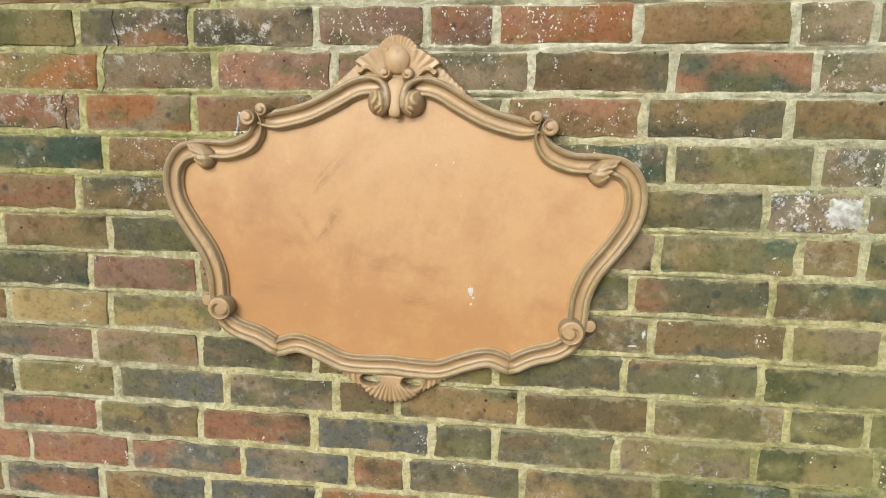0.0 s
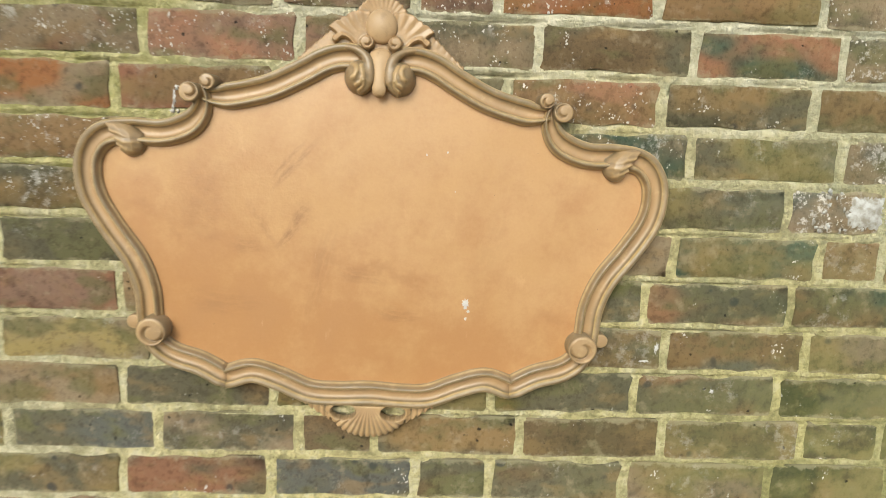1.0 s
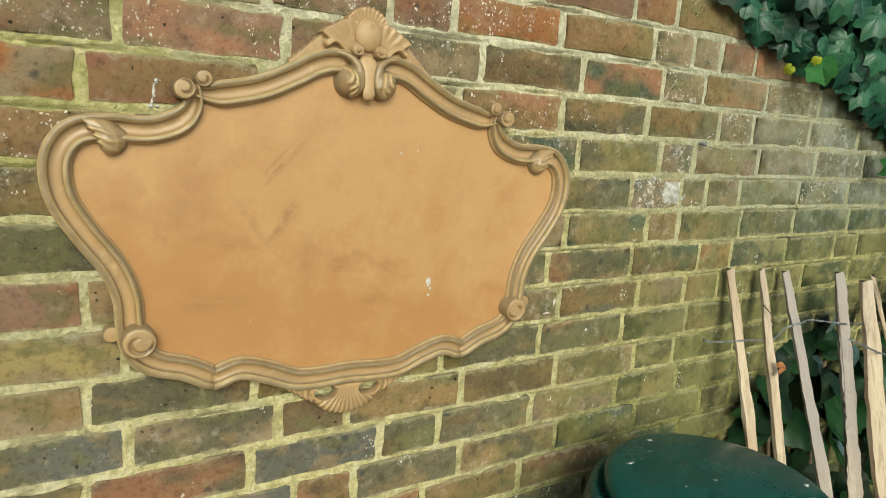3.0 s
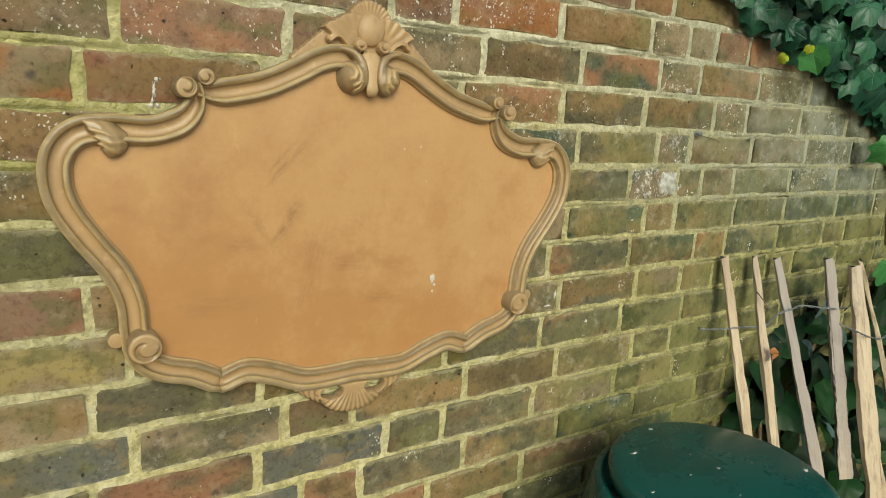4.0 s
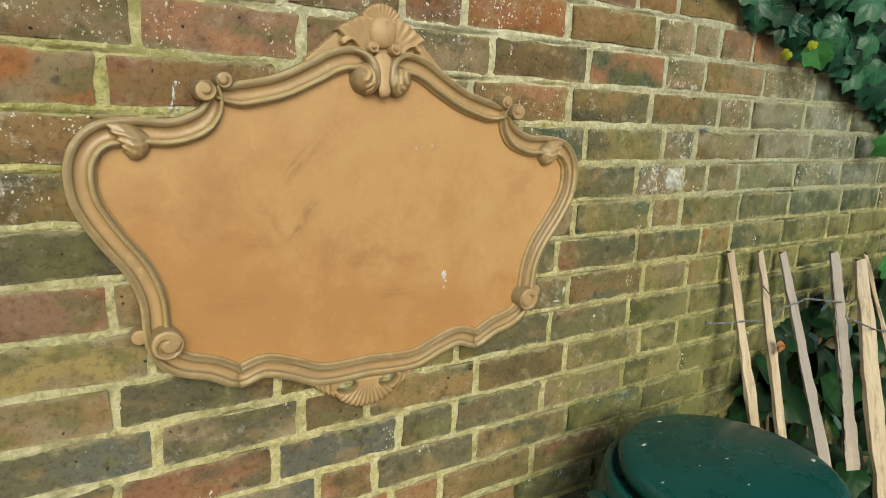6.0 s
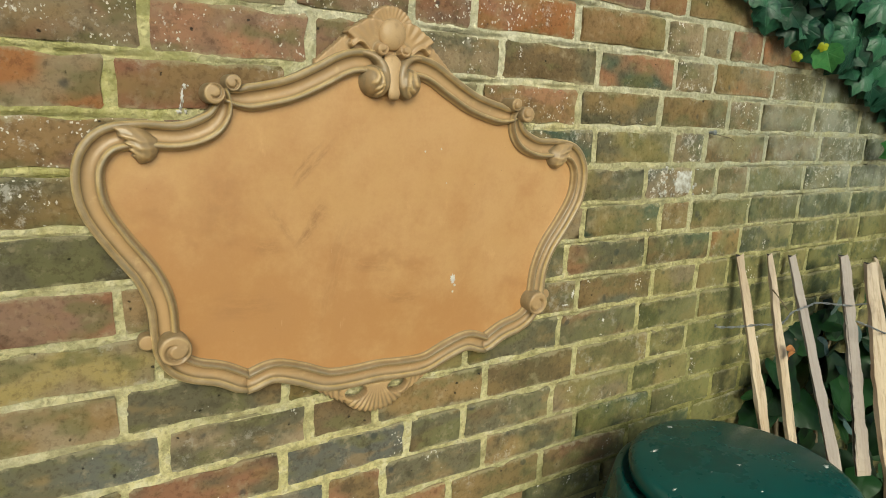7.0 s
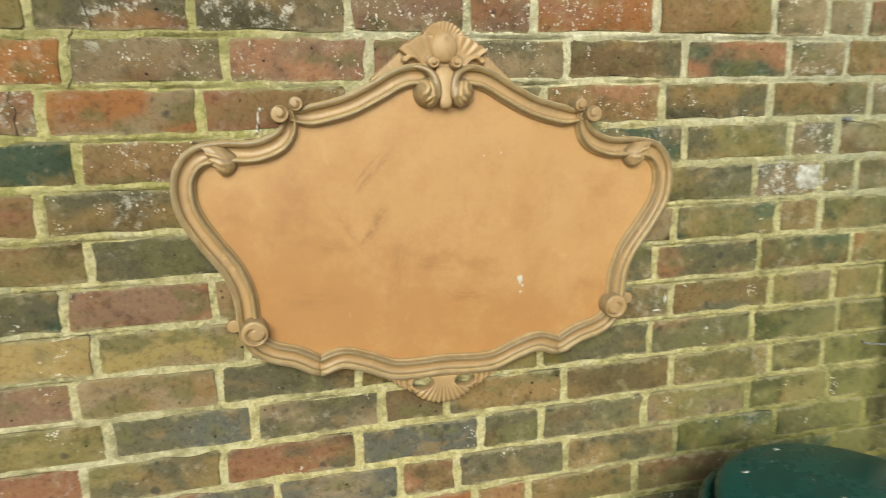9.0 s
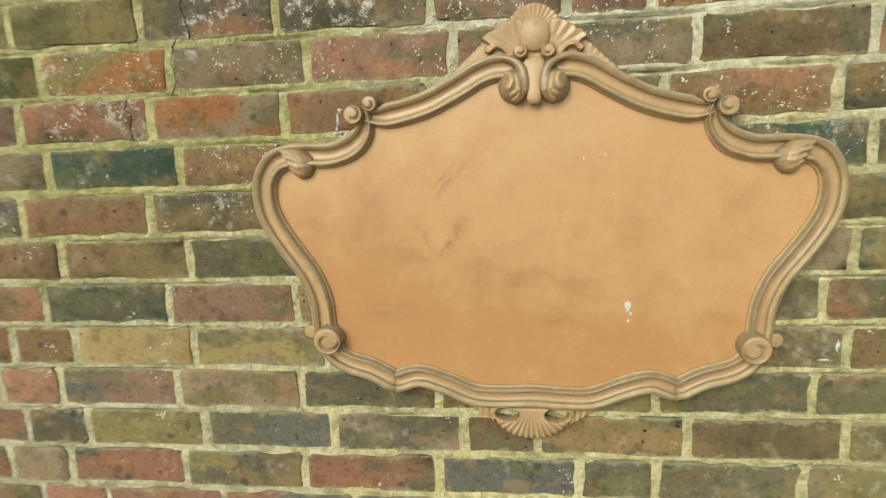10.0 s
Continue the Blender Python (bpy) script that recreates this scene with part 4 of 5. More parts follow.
def build_frame():
    # backing board, cut to the line of the moulding
    half = [p for seg in (ARCH[:-1], SIDE[1:], MIDDLE) for p in glide(seg, 0.012)]
    ring = [(u, v) for u, v in half] + [(-u, v) for u, v in half[-2::-1]]
    bm = bmesh.new()
    front = [bm.verts.new((u, -0.0135, v)) for u, v in ring]
    back = [bm.verts.new((u, -0.002, v)) for u, v in ring]
    for rim, y in ((front, -0.0135), (back, -0.002)):
        mid = bm.verts.new((0, y, 0))
        for i in range(len(rim)):
            bm.faces.new((rim[i], rim[(i + 1) % len(rim)], mid))
    for i in range(len(ring)):
        j = (i + 1) % len(ring)
        bm.faces.new((front[i], front[j], back[j], back[i]))
    part("backing_board", bm, PANEL, frame_thing, "bare tan board with scuffs and small white chips", smooth=False)
    for side in (1, -1):
        moulding("arch_moulding", ARCH, side, (1.0, 1.03), narrow=((0, 1.0), (0.86, 1.0), (1, 0.52)))
        moulding("side_moulding", SIDE, side, (1.06, 1.0), mitre=[(-1, 0.2155)], narrow=((0, 0.40), (0.045, 0.80), (0.09, 1.0), (1, 1.0)))
        scroll("scroll", side * 0.2355, 0.1955, 0.0108, 0.0340, side, radians(250 if side > 0 else -70), 0.80, 0.007)
        scroll("scroll", side * 0.2600, 0.1800, 0.0136, 0.0360, -side, radians(200 if side > 0 else -20), 0.85, 0.008)
        scroll("scroll", side * 0.317, -0.1635, 0.0215, 0.0425, -side, radians(-20 if side > 0 else 200), 1.0, 0.011)
        scroll("scroll_button", side * 0.349, -0.155, 0.0110, 0.021, side, 0.0, 0.6, 0.0)
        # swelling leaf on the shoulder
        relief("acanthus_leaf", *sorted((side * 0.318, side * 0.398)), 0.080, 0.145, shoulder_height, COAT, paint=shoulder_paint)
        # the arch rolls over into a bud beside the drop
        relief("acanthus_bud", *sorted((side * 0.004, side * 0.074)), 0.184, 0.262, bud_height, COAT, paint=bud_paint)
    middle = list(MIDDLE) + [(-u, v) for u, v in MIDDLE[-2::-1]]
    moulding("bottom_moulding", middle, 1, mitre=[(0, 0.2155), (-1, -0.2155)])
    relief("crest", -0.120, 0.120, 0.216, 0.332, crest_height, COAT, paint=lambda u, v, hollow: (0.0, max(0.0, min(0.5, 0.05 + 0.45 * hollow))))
    # boss
    bm = bmesh.new()
    bmesh.ops.create_uvsphere(bm, u_segments=40, v_segments=24, radius=1.0, matrix=Matrix.Translation((0, -0.0195, 0.2832)) @ Matrix.Diagonal((0.0222, 0.0115, 0.0232, 1)))
    part("boss", bm, GESSO, frame_thing)
    # drop between the two buds
    bm = bmesh.new()
    shield = ((0.2530, 0.0070, 0.014), (0.2505, 0.0120, 0.018), (0.2450, 0.0150, 0.023), (0.2380, 0.0140, 0.0260), (0.2290, 0.0112, 0.0290), (0.2180, 0.0088, 0.0310), (0.2070, 0.0082, 0.0325), (0.1985, 0.0100, 0.0340), (0.1920, 0.0090, 0.0330), (0.1880, 0.0045, 0.0290))
    tube(bm, [(0, -depth, v) for v, _, depth in shield], [r for _, r, _ in shield], 24, flat=0.42)
    part("drop", bm, GESSO, frame_thing)
    relief("apron_shell", -0.106, 0.106, -0.335, -0.256, apron_height, COAT)
    # chips of white on the board
    rng = random.Random(3)
    for u, v, w, h in ((0.140, -0.107, 0.0055, 0.0095), (0.1445, -0.1195, 0.003, 0.0025), (0.141, -0.131, 0.002, 0.0025), (0.071, 0.111, 0.0016, 0.0022), (0.101, 0.116, 0.0014, 0.002), (0.115, 0.06, 0.001, 0.0012)):
        bm = bmesh.new()
        n = 24
        rim = [(u + w * q * math.cos(a), v + h * q * math.sin(a)) for a, q in ((2 * math.pi * k / n, rng.uniform(0.45, 1.15)) for k in range(n))]
        sheet(bm, [[(x, -0.0134, z) for x, z in rim], [(x, -0.0141, z) for x, z in rim]], closed=True)
        bm.faces.new([bm.verts.new((x, -0.0141, z)) for x, z in rim])
        part("white_chip", bm, LIME, frame_thing, "white paint chip", smooth=False)


build_frame()


# ---- compost bin ----
BIN = Vector((0.47, -0.335, 0.0))


def lathe(bm, profile, segs=72):
    rows = [[(r * math.cos(2 * math.pi * k / segs), r * math.sin(2 * math.pi * k / segs), z) for k in range(segs)] for r, z in profile]
    vs = sheet(bm, rows, closed=True)
    return vs


def build_bin():
    thing = new("compost_bin")
    tagged(thing, "dark green plastic compost bin with a round lid spotted by birds", "compost bin")
    thing.matrix_basis = pose(*BIN)
    bm = bmesh.new()
    vs = lathe(bm, [(0.29, 0.0), (0.318, 0.005), (0.318, 0.05), (0.312, 0.06), (0.290, 0.30), (0.262, 0.56), (0.243, 0.72), (0.240, 0.755), (0.234, 0.79), (0.226, 0.835), (0.219, 0.868), (0.216, 0.882), (0.209, 0.889), (0.200, 0.888), (0.197, 0.870)])
    bm.faces.new(vs[0]), bm.faces.new(vs[-1])
    part("body", bm, PLASTIC, thing)
    bm = bmesh.new()
    vs = lathe(bm, [(0.180, 0.892), (0.190, 0.893), (0.1925, 0.898), (0.1925, 0.912), (0.190, 0.919), (0.184, 0.9235), (0.175, 0.9255), (0.12, 0.932), (0.06, 0.936), (0.02, 0.9375)])
    bm.faces.new(vs[0]), bm.faces.new(vs[-1])
    lid = part("lid", bm, PLASTIC, thing, "slightly domed lid with white bird droppings")
    # grips round the neck
    for a in (244, 64, 154, 334):
        bm = bmesh.new()
        line = glide([(0.228, -0.045, 0.80), (0.234, -0.038, 0.835), (0.226, 0.0, 0.852), (0.234, 0.038, 0.835), (0.228, 0.045, 0.80)], 0.01)
        tube(bm, line, 0.009, 10)
        ob = part("grip", bm, PLASTIC, thing)
        ob.matrix_basis = pose(0, 0, 0, 0, 0, a)
    rng = random.Random(8)
    for x, y, s in ((-0.099, 0.110, 0.011), (-0.014, -0.004, 0.007), (0.004, 0.160, 0.009), (0.145, -0.072, 0.011), (-0.076, 0.007, 0.003), (-0.165, 0.011, 0.006), (-0.038, 0.123, 0.003), (0.06, -0.02, 0.002), (-0.05, -0.07, 0.003), (-0.02, 0.05, 0.002)):
        s *= 0.72
        bm = bmesh.new()
        n = 14
        rim = [(x + s * q * math.cos(a), y + 0.6 * s * q * math.sin(a)) for a, q in ((2 * math.pi * k / n, rng.uniform(0.25, 1.30)) for k in range(n))]
        top = lambda px, py: 0.9375 - 0.0122 * ((px * px + py * py) ** 0.5 / 0.175) ** 2
        base = [bm.verts.new((px, py, top(px, py) - 0.001)) for px, py in rim]
        rimv = [bm.verts.new((px, py, top(px, py) + 0.0003)) for px, py in rim]
        mid = bm.verts.new((x, y, top(x, y) + 0.0006))
        for i in range(n):
            j = (i + 1) % n
            bm.faces.new((base[i], base[j], rimv[j], rimv[i]))
            bm.faces.new((rimv[i], rimv[j], mid))
        part("dropping", bm, LIME, lid, "white bird dropping")


build_bin()


# ---- chestnut paling leaning on the wall ----
paling = new("paling_fence")
tagged(paling, "cleft chestnut paling with twisted wire leaning on the wall", "fence")


def pale(top, foot, width, thick, seed, bend=0.0, face=0.0, wood=WOOD):
    """A cleft stake from its upper end to its foot, with an uneven angular section."""
    rng = random.Random(seed)
    top, foot = Vector(top), Vector(foot)
    length = (top - foot).length
    bm = bmesh.new()
    n = 40
    shape = [(-0.5, -0.40), (-0.1, -0.50), (0.42, -0.46), (0.5, 0.1), (0.25, 0.5), (-0.44, 0.42)]
    shape = [(x + rng.uniform(-0.05, 0.05), y + rng.uniform(-0.05, 0.05)) for x, y in shape]
    rows = []
    for i in range(n + 1):
        t = i / n
        z = 0.30 - t * length           # origin 0.3 m below the upper end
        wob = 0.007 * noise.noise((seed * 3.1, z * 6, 0)) + 0.003 * noise.noise((seed * 7.7, z * 17, 2))
        swell = 1 + 0.16 * noise.noise((seed * 1.7, z * 7, 5)) + 0.07 * noise.noise((seed, z * 25, 9))
        swell *= float(np.interp(t * length, (0.0, 0.12, 0.45), (0.74, 0.90, 1.08)))
        curve = bend * math.sin(math.pi * t)
        rows.append([(x * width * swell + wob + curve + rng.uniform(-0.0020, 0.0020), y * thick * swell + 0.5 * wob + rng.uniform(-0.0016, 0.0016), z + (0.004 * (k % 3) if i == 0 else 0)) for k, (x, y) in enumerate(shape)])
    vs = sheet(bm, rows, closed=True)
    f = bm.faces.new(vs[0])
    f.material_index = 1
    bm.faces.new(vs[-1])
    ob = part("pale", bm, [wood, CUT_END], paling, smooth=False)
    way = (top - foot).normalized()
    ob.matrix_basis = Matrix.Translation(top - way * 0.30) @ way.to_track_quat("Z", "Y").to_matrix().to_4x4() @ pose(0, 0, 0, 0, 0, face)
    return ob


def along(top, low):
    """The foot on the ground of a stake through two places."""
    top, low = Vector(top), Vector(low)
    return top + (low - top) * (top.z - 0.0) / (top.z - low.z)


PALES = (
    ((0.881, -0.014, 1.207), (0.877, -0.146, 0.808), 0.03, 0.018),
    ((0.993, -0.022, 1.200), (0.965, -0.169, 0.768), 0.032, 0.02),
    ((1.091, -0.024, 1.189), (1.049, -0.219, 0.724), 0.034, 0.02),
    ((1.225, -0.085, 1.192), (1.148, -0.262, 0.672), 0.043, 0.022),
    ((1.266, -0.135, 1.179), (1.17, -0.334, 0.627), 0.043, 0.028),
    ((1.367, -0.100, 1.179), (1.429, -0.198, 0.851), 0.034, 0.022),
)
for k, (a, b, w, th) in enumerate(PALES):
    pale(a, b if k == 3 else along(a, b), 0.92 * w, 0.62 * th, 11 + k, (-0.004, -0.006, 0.014, 0.002, -0.004, 0.0)[k], (172, 186, 176, 188, 170, 181)[k], GREY_WOOD if k in (2, 3) else WOOD)


def wire(points, name="wire"):
    line = glide(points, 0.004)
    bm = bmesh.new()
    for ph in (0.0, math.pi):
        strand, run = [], 0.0
        for i, p in enumerate(line):
            if i:
                run += float(np.linalg.norm(p - line[i - 1]))
            a = ph + run * 2 * math.pi / 0.045
            strand.append((p[0], p[1] + 0.0017 * math.cos(a), p[2] + 0.0017 * math.sin(a)))
        tube(bm, strand, 0.0013, 6)
    return part(name, bm, ZINC, paling, "twisted dull zinc wire")


def splinter(points):
    bm = bmesh.new()
    line = glide(points, 0.006)
    tube(bm, line, [0.0022 * (1 - 0.7 * i / len(line)) for i in range(len(line))], 6)
    part("splinter", bm, STEM, paling, "thin split strip of bark")


splinter([(0.962, -0.060, 1.126), (0.974, -0.072, 1.108), (0.990, -0.082, 1.086), (1.000, -0.088, 1.074)])
wire([(0.800, -0.028, 1.048), (0.812, -0.022, 1.038), (0.845, -0.045, 1.040), (0.880, -0.074, 1.049), (0.935, -0.060, 1.038), (0.990, -0.080, 1.040), (1.04, -0.076, 1.061), (1.085, -0.090, 1.076), (1.13, -0.090, 1.079), (1.175, -0.138, 1.080), (1.25, -0.120, 1.066), (1.40, -0.085, 1.04), (1.56, -0.08, 1.02)])
wire([(1.120, -0.190, 1.062), (1.150, -0.205, 1.050), (1.212, -0.212, 1.027), (1.262, -0.206, 1.012), (1.345, -0.195, 0.992), (1.46, -0.17, 0.985), (1.56, -0.15, 0.985)])


# ---- leaves ----
def leaf_mesh(name, material, outline, fold, droop, seed):
    """A leaf in the plane of x and y with its stalk at the origin and its tip along y; outline(angle) gives its radius."""
    rng = random.Random(seed)
    bm = bmesh.new()
    n = 40
    mid = bm.verts.new((0, 0.02, 0.02 * fold))
    rim, half = [], []
    for k in range(n):
        a = 2 * math.pi * k / n
        r = outline(a) * (1 + rng.uniform(-0.05, 0.05))
        x, y = r * math.sin(a), r * math.cos(a)
        for store, q in ((rim, 1.0), (half, 0.55)):
            store.append(bm.verts.new((x * q, y * q, fold * abs(x * q) - droop * (q * r) ** 2 + 0.03 * q * math.sin(3 * a + seed))))
    for i in range(n):
        j = (i + 1) % n
        bm.faces.new((half[i], half[j], mid))
        bm.faces.new((half[i], rim[i], rim[j], half[j]))
    return mesh_of(name, bm, material)


def ivy_outline(a):
    """Five shallow lobes round the stalk."""
    a = abs((a + math.pi) % (2 * math.pi) - math.pi)
    return float(np.interp(a, (0.0, 0.14, 0.42, 0.72, 0.85, 1.0, 1.28, 1.6, 1.75, 2.3, 2.8, math.pi), (0.96, 0.84, 0.70, 0.80, 0.86, 0.74, 0.60, 0.65, 0.62, 0.46, 0.34, 0.12)))


def heart_outline(a):
    a = (a + math.pi) % (2 * math.pi) - math.pi
    return 0.33 + 0.26 * math.exp(-(a / 0.5) ** 2) + 0.08 * math.exp(-((abs(a) - 2.2) / 0.5) ** 2) - 0.12 * math.exp(-((abs(a) - math.pi) / 0.25) ** 2)


IVY_SHAPES = [leaf_mesh("leaf", IVY, ivy_outline, f, d, s) for f, d, s in ((0.18, 0.25, 1), (0.10, 0.5, 2), (-0.08, 0.4, 3), (0.25, 0.1, 4), (0.05, 0.7, 5))]
HEART_SHAPES = [leaf_mesh("leaf", BROAD, heart_outline, f, d, s) for f, d, s in ((0.15, 0.4, 6), (0.05, 0.7, 7), (0.22, 0.2, 8))]


def leaf_pose(place, size, rng, tilt=30, spin=180.0, aside=0.0):
    """A leaf that hangs before the wall, its face out, somewhat up and turned aside to the open end."""
    m = Matrix.Translation(place) @ pose(0, 0, 0, 0, 0, -aside) @ pose(0, 0, 0, 90, 0, 0) @ pose(0, 0, 0, rng.uniform(-15, tilt) * -1, rng.uniform(-35, 35), 0) @ pose(0, 0, 0, 0, 0, 180 + rng.uniform(-spin, spin))
    return m @ Matrix.Scale(size, 4)


def put_leaf(parent, shapes, m, rng, material=None):
    ob = new("leaf", shapes[rng.randrange(len(shapes))])
    ob.parent = parent
    ob.matrix_basis = m
    if material:
        ob.material_slots[0].link = "OBJECT"
        ob.material_slots[0].material = material
    return ob


def ivy_edge(x):
    """The lower border of the ivy on the wall."""
    return float(np.interp(x, (0.56, 0.66, 0.71, 0.755, 0.846, 0.916, 0.946, 1.02, 1.12, 1.20, 1.28, 1.40, 1.53, 1.62, 1.72, 1.85), (1.86, 1.80, 1.775, 1.750, 1.712, 1.695, 1.672, 1.668, 1.650, 1.628, 1.580, 1.550, 1.50, 1.43, 1.25, 1.03)))


def build_ivy():
    ivy = new("ivy")
    tagged(ivy, "dark green ivy with lobed leaves climbing over the wall", "ivy")
    rng = random.Random(21)
    spots = []
    x = 0.58
    while x < 1.75:                       # the border, leaf by leaf
        spots.append((x, ivy_edge(x) + rng.uniform(0.045, 0.07), 0.0))
        x += rng.uniform(0.03, 0.055)
    while len(spots) < 240:
        x, z = rng.uniform(0.58, 1.9), rng.uniform(1.05, 2.05)
        over = z - ivy_edge(x)
        if 0.05 < over < 0.5:
            spots.append((x, z, over))
    for x, z, over in spots:
        size = rng.uniform(0.042, 0.066)
        y = -rng.uniform(0.03, 0.06 + min(0.08, over * 0.4))
        put_leaf(ivy, IVY_SHAPES, leaf_pose((x, y, z), size, rng, 30, 55, rng.uniform(20, 60)), rng, IVY_YOUNG if rng.random() < 0.03 else None)
    for x, y, z, s, m in ((0.895, -0.07, 1.680, 0.045, IVY_YELLOW), (0.965, -0.085, 1.705, 0.04, IVY_YELLOW), (0.985, -0.085, 1.692, 0.085, IVY_YOUNG), (1.27, -0.12, 1.80, 0.14, IVY_YOUNG), (1.43, -0.10, 1.49, 0.11, IVY_YOUNG), (1.535, -0.1, 1.16, 0.15, IVY_YOUNG)):
        put_leaf(ivy, IVY_SHAPES, leaf_pose((x, y, z), (0.42 if m is IVY_YELLOW else 0.6) * s, rng, 20, 50, 40), rng, m)
    # woody and green runners
    for pts, r, m in (
        ([(1.62, -0.05, 1.2), (1.5, -0.06, 1.5), (1.42, -0.07, 1.75), (1.30, -0.06, 2.0)], 0.006, STEM),
        ([(1.36, -0.13, 1.70), (1.38, -0.15, 1.62), (1.365, -0.15, 1.53), (1.37, -0.14, 1.47)], 0.0022, STEM_GREEN),
        ([(1.20, -0.11, 1.77), (1.26, -0.13, 1.775), (1.32, -0.12, 1.80)], 0.0018, STEM_GREEN),
        ([(1.30, -0.13, 1.60), (1.36, -0.14, 1.65), (1.45, -0.13, 1.68)], 0.002, STEM_GREEN),
        ([(0.70, -0.02, 1.84), (0.95, -0.03, 1.76), (1.2, -0.03, 1.70), (1.5, -0.04, 1.6)], 0.005, STEM)):
        bm = bmesh.new()
        tube(bm, glide(pts, 0.02), r, 7)
        part("stem", bm, m, ivy)
    # small dark leaves deep in the growth
    verts, faces = [], []
    while len(faces) < 900:
        x, z = rng.uniform(0.7, 2.6), rng.uniform(0.9, 2.2)
        if z < ivy_edge(x) + 0.07:
            continue
        m = leaf_pose((x, -rng.uniform(0.008, 0.03), z), rng.uniform(0.07, 0.11), rng, 20, 90)
        k = len(verts)
        verts += [tuple(m @ Vector(p)) for p in ((0, -0.3, 0), (0.5, -0.1, 0.08), (0.35, 0.35, 0.05), (0, 0.65, -0.05), (-0.35, 0.35, 0.05), (-0.5, -0.1, 0.08))]
        faces.append(tuple(range(k, k + 6)))
    me = bpy.data.meshes.new("inner_leaves")
    me.from_pydata(verts, [], faces)
    me.materials.append(IVY)
    ob = tagged(new("inner_leaves", me), kind="stuff")
    ob.parent = ivy


def build_plant():
    plant = new("broad_leaved_plant")
    tagged(plant, "dark green broad-leaved plant growing behind the wooden paling", "plant")
    rng = random.Random(33)
    for k in range(150):
        x = rng.uniform(1.0, 2.1)
        high = float(np.interp(x, (1.0, 1.1, 1.25, 1.5, 1.9), (0.86, 0.92, 0.99, 1.06, 1.15)))
        z = rng.uniform(0.15, high)
        y = -rng.uniform(0.015, 0.05 + 0.22 * max(0.0, 1.0 - z))
        put_leaf(plant, HEART_SHAPES, leaf_pose((x, y, z), rng.uniform(0.10, 0.19), rng, 65, 80, rng.uniform(-50, 50)), rng)
    for x, y, z, s in ((1.33, -0.05, 1.06, 0.11), (1.42, -0.07, 0.93, 0.12), (1.24, -0.06, 0.94, 0.06), (1.30, -0.14, 0.72, 0.09)):
        put_leaf(plant, HEART_SHAPES, leaf_pose((x, y, z), s, rng, 60, 60), rng, PALE_LEAF)
    for x in (1.15, 1.35, 1.6, 1.8):
        bm = bmesh.new()
        tube(bm, glide([(x, -0.12, -0.01), (x + 0.02, -0.08, 0.35), (x - 0.02, -0.03, 0.75), (x + 0.03, -0.02, 0.95)], 0.05), 0.006, 7)
        part("stem", bm, STEM, plant)


build_ivy()
build_plant()


# ---- small things ----
def dead_leaf(place, size, turn):
    bm = bmesh.new()
    rows = []
    for i in range(7):
        t = i / 6
        w = 0.34 * math.sin(math.pi * (0.08 + 0.9 * t))
        rows.append([(w * s * size, (0.3 * abs(s) * w + 0.12 * math.sin(4 * t)) * size, (t - 0.5) * size) for s in (-1, -0.5, 0, 0.5, 1)])
    sheet(bm, rows)
    ob = part("dead_leaf", bm, DEAD)
    ob.matrix_basis = Matrix.Translation(place) @ pose(0, 0, 0, *turn)
    tagged(ob, "curled orange-brown dead leaf caught on the paling", "leaf", "dead leaves on the paling")


dead_leaf((0.972, -0.128, 0.975), 0.030, (10, 60, 20))
dead_leaf((0.968, -0.124, 0.992), 0.026, (0, -70, -30))
dead_leaf((1.325, -0.105, 0.985), 0.036, (0, 10, 15))


def build_nail():
    nail = new("wall_nail")
    nail.matrix_basis = pose(0.722, 0, 1.502)
    tagged(nail, "old blue-grey nail with a scrap of wire driven into the wall", "nail")
    bm = bmesh.new()
    tube(bm, [(0, 0.03, 0), (0, -0.012, 0.001)], 0.003, 8)
    part("shank", bm, ZINC, nail)
    bm = bmesh.new()
    tube(bm, [(0, -0.010, 0.001), (0, -0.013, 0.001)], 0.0055, 12)
    part("head", bm, ZINC, nail)
    bm = bmesh.new()
    tube(bm, glide([(0.002, -0.006, 0), (0.03, -0.008, -0.006), (0.07, -0.005, -0.011), (0.085, -0.004, -0.018)], 0.01), 0.0008, 6)
    part("wire_scrap", bm, STEM, nail)


build_nail()


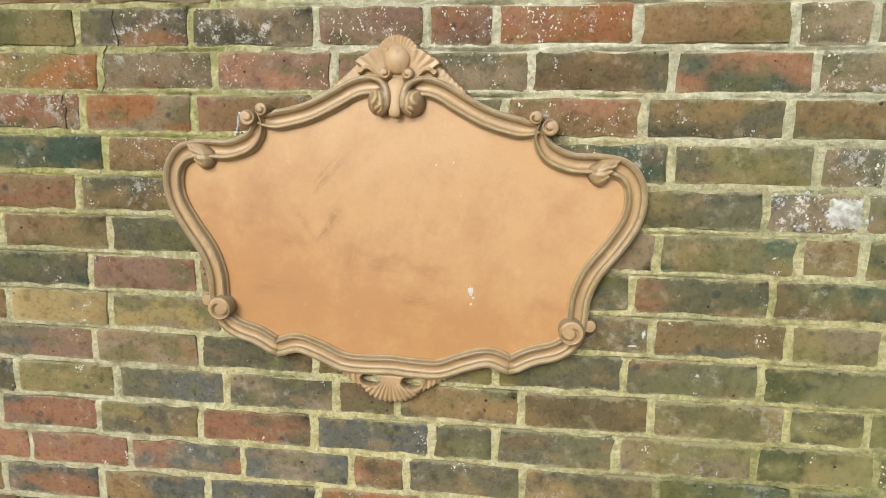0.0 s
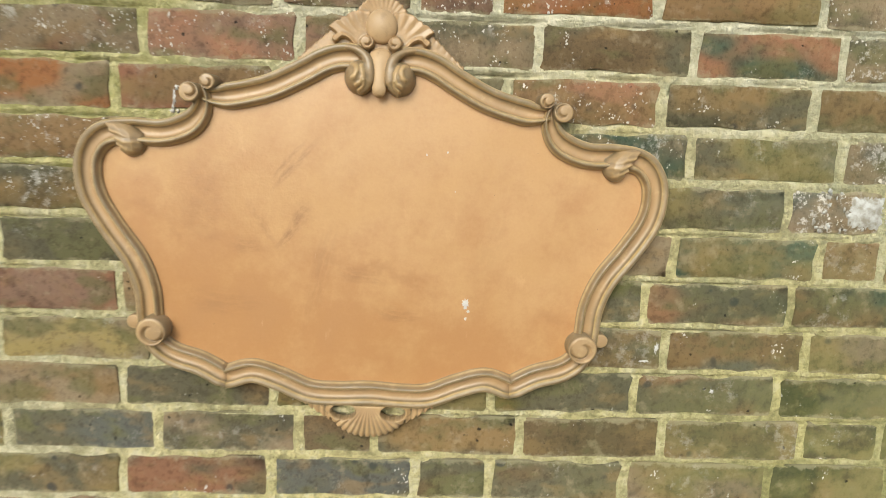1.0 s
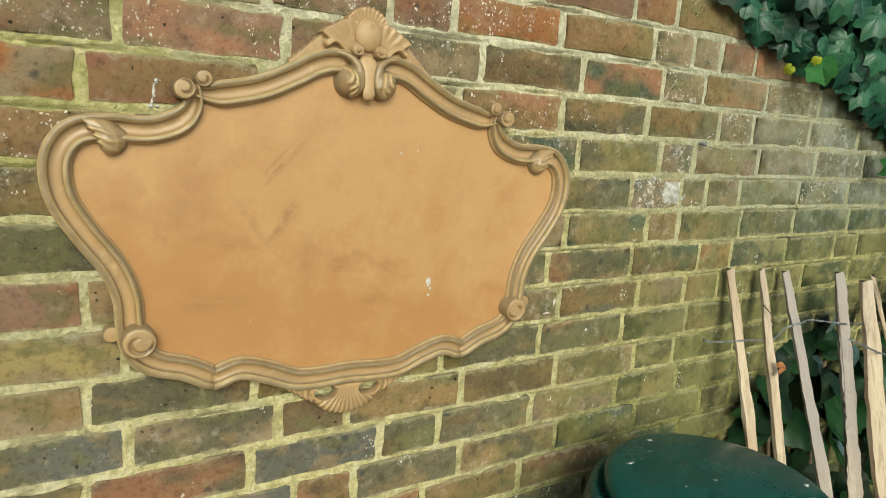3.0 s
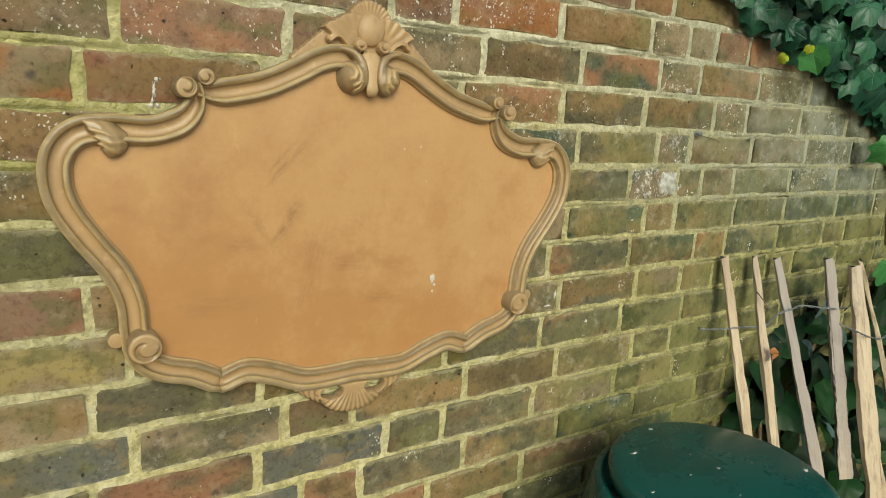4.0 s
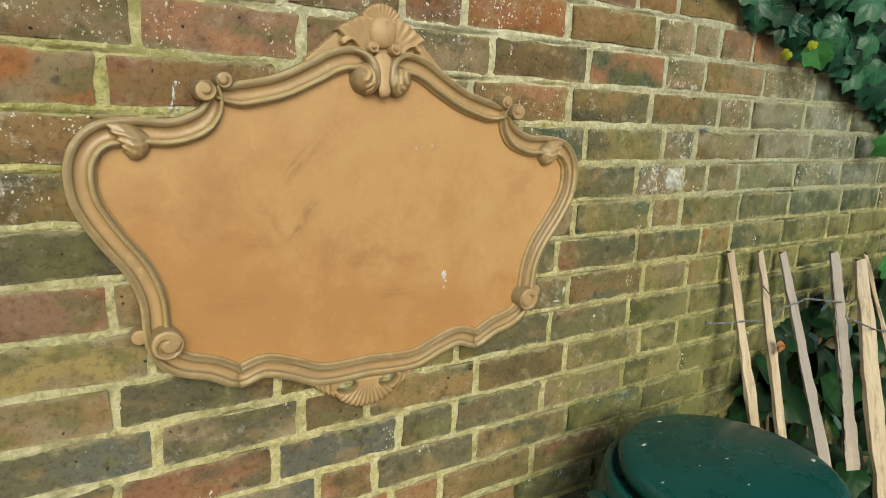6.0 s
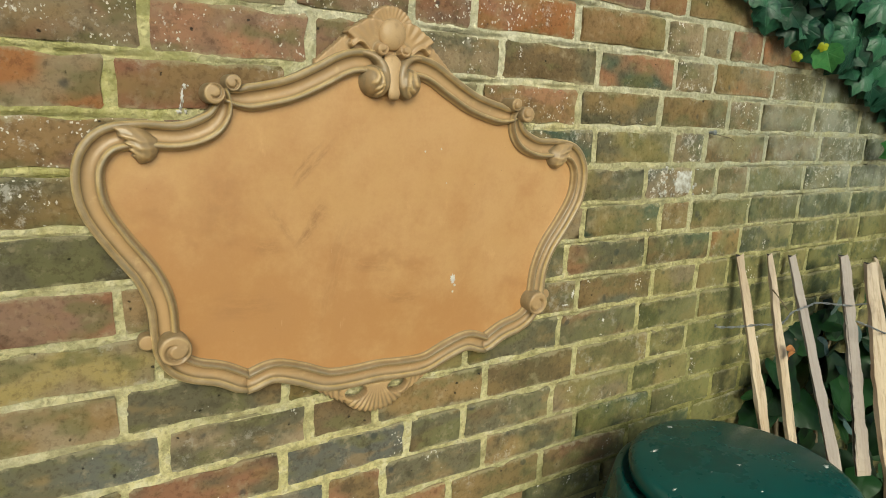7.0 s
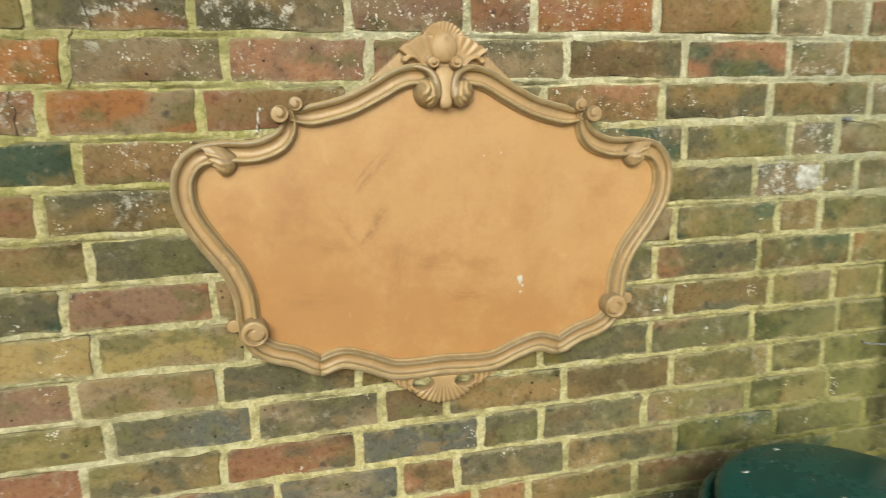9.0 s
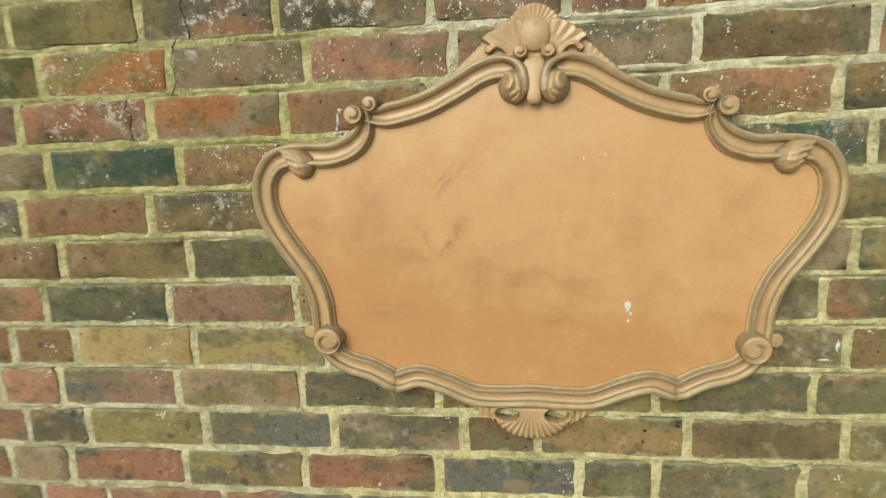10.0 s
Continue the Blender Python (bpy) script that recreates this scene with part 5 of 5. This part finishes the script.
def splash(x, z, w, h, seed, n=26, square=0.0, material=LIME):
    """A thin uneven splash of white on the wall, feathered at its rim."""
    rng = random.Random(seed)
    bm = bmesh.new()
    rim = []
    for k in range(n):
        a = 2 * math.pi * k / n
        q = rng.uniform(0.40, 1.25) if not square else rng.uniform(0.82, 1.08) / max(abs(math.cos(a)), abs(math.sin(a)), 0.75)
        rim.append((x + w * q * math.cos(a), z + h * q * math.sin(a)))
    top = -0.0012 - 0.00008 * (seed % 13)
    sheet(bm, [[(px, 0.0025, pz) for px, pz in rim], [(x + (px - x) * 0.75, top + rng.uniform(-0.0003, 0.0006), z + (pz - z) * 0.75) for px, pz in rim]], closed=True)
    bm.faces.new([v for v in bm.verts][-n:])
    part("lime_splash", bm, material, wall, "white lime splash")


for q, (x, z, w, h) in enumerate(((-0.3845, 1.529, 0.0026, 0.0135), (-0.3810, 1.5425, 0.0030, 0.0050), (-0.3870, 1.5160, 0.0024, 0.0060), (-0.3885, 1.5095, 0.0042, 0.0032), (-0.3805, 1.5100, 0.0020, 0.0040), (-0.3768, 1.5440, 0.0015, 0.0020), (0.347, 1.172, 0.004, 0.011), (0.330, 1.150, 0.010, 0.003), (0.443, 1.101, 0.004, 0.004))):
    splash(x, z, w, h, q + 40)
splash(0.651, 1.394, 0.030, 0.028, 77, 60, 1.0, OLD_LIME)
splash(0.655, 1.396, 0.019, 0.021, 83, 60, 1.0, LIME)
for k in range(34):
    spot = random.Random(k)
    splash(spot.choice((spot.uniform(0.555, 0.70), spot.uniform(0.565, 0.60), spot.uniform(0.61, 0.64))), spot.uniform(1.364, 1.426), spot.uniform(0.001, 0.005), spot.uniform(0.001, 0.006), 100 + k, 13, 0.0, OLD_LIME)


def crack(points, front=-0.0016):
    """A crack across a brick as a dark strip, the gap's shade put into its colour; front: how far its face stands
    before the wall.
    """
    rng = random.Random(len(points))
    line = glide(points, 0.004)
    bm = bmesh.new()
    rows = []
    for i, p in enumerate(line):
        x, w = p[0] + rng.uniform(-0.0012, 0.0012), rng.uniform(0.0001, 0.0005)
        rows.append([(x - w, 0.003, p[1]), (x - w * 0.8, front, p[1]), (x + w * 0.8, front, p[1]), (x + w, 0.003, p[1])])
    sheet(bm, rows)
    part("crack", bm, CUT_END, wall, "narrow crack drawn as a dark strip", smooth=False)


crack([(-0.724, 1.574), (-0.727, 1.560), (-0.719, 1.548), (-0.723, 1.530), (-0.720, 1.512)])
crack([(-0.630, 1.662), (-0.638, 1.645), (-0.641, 1.620), (-0.637, 1.600), (-0.648, 1.578)], 0.0008)
crack([(-0.612, 1.722), (-0.616, 1.705), (-0.611, 1.690), (-0.606, 1.668), (-0.606, 1.660)])

build_wall()
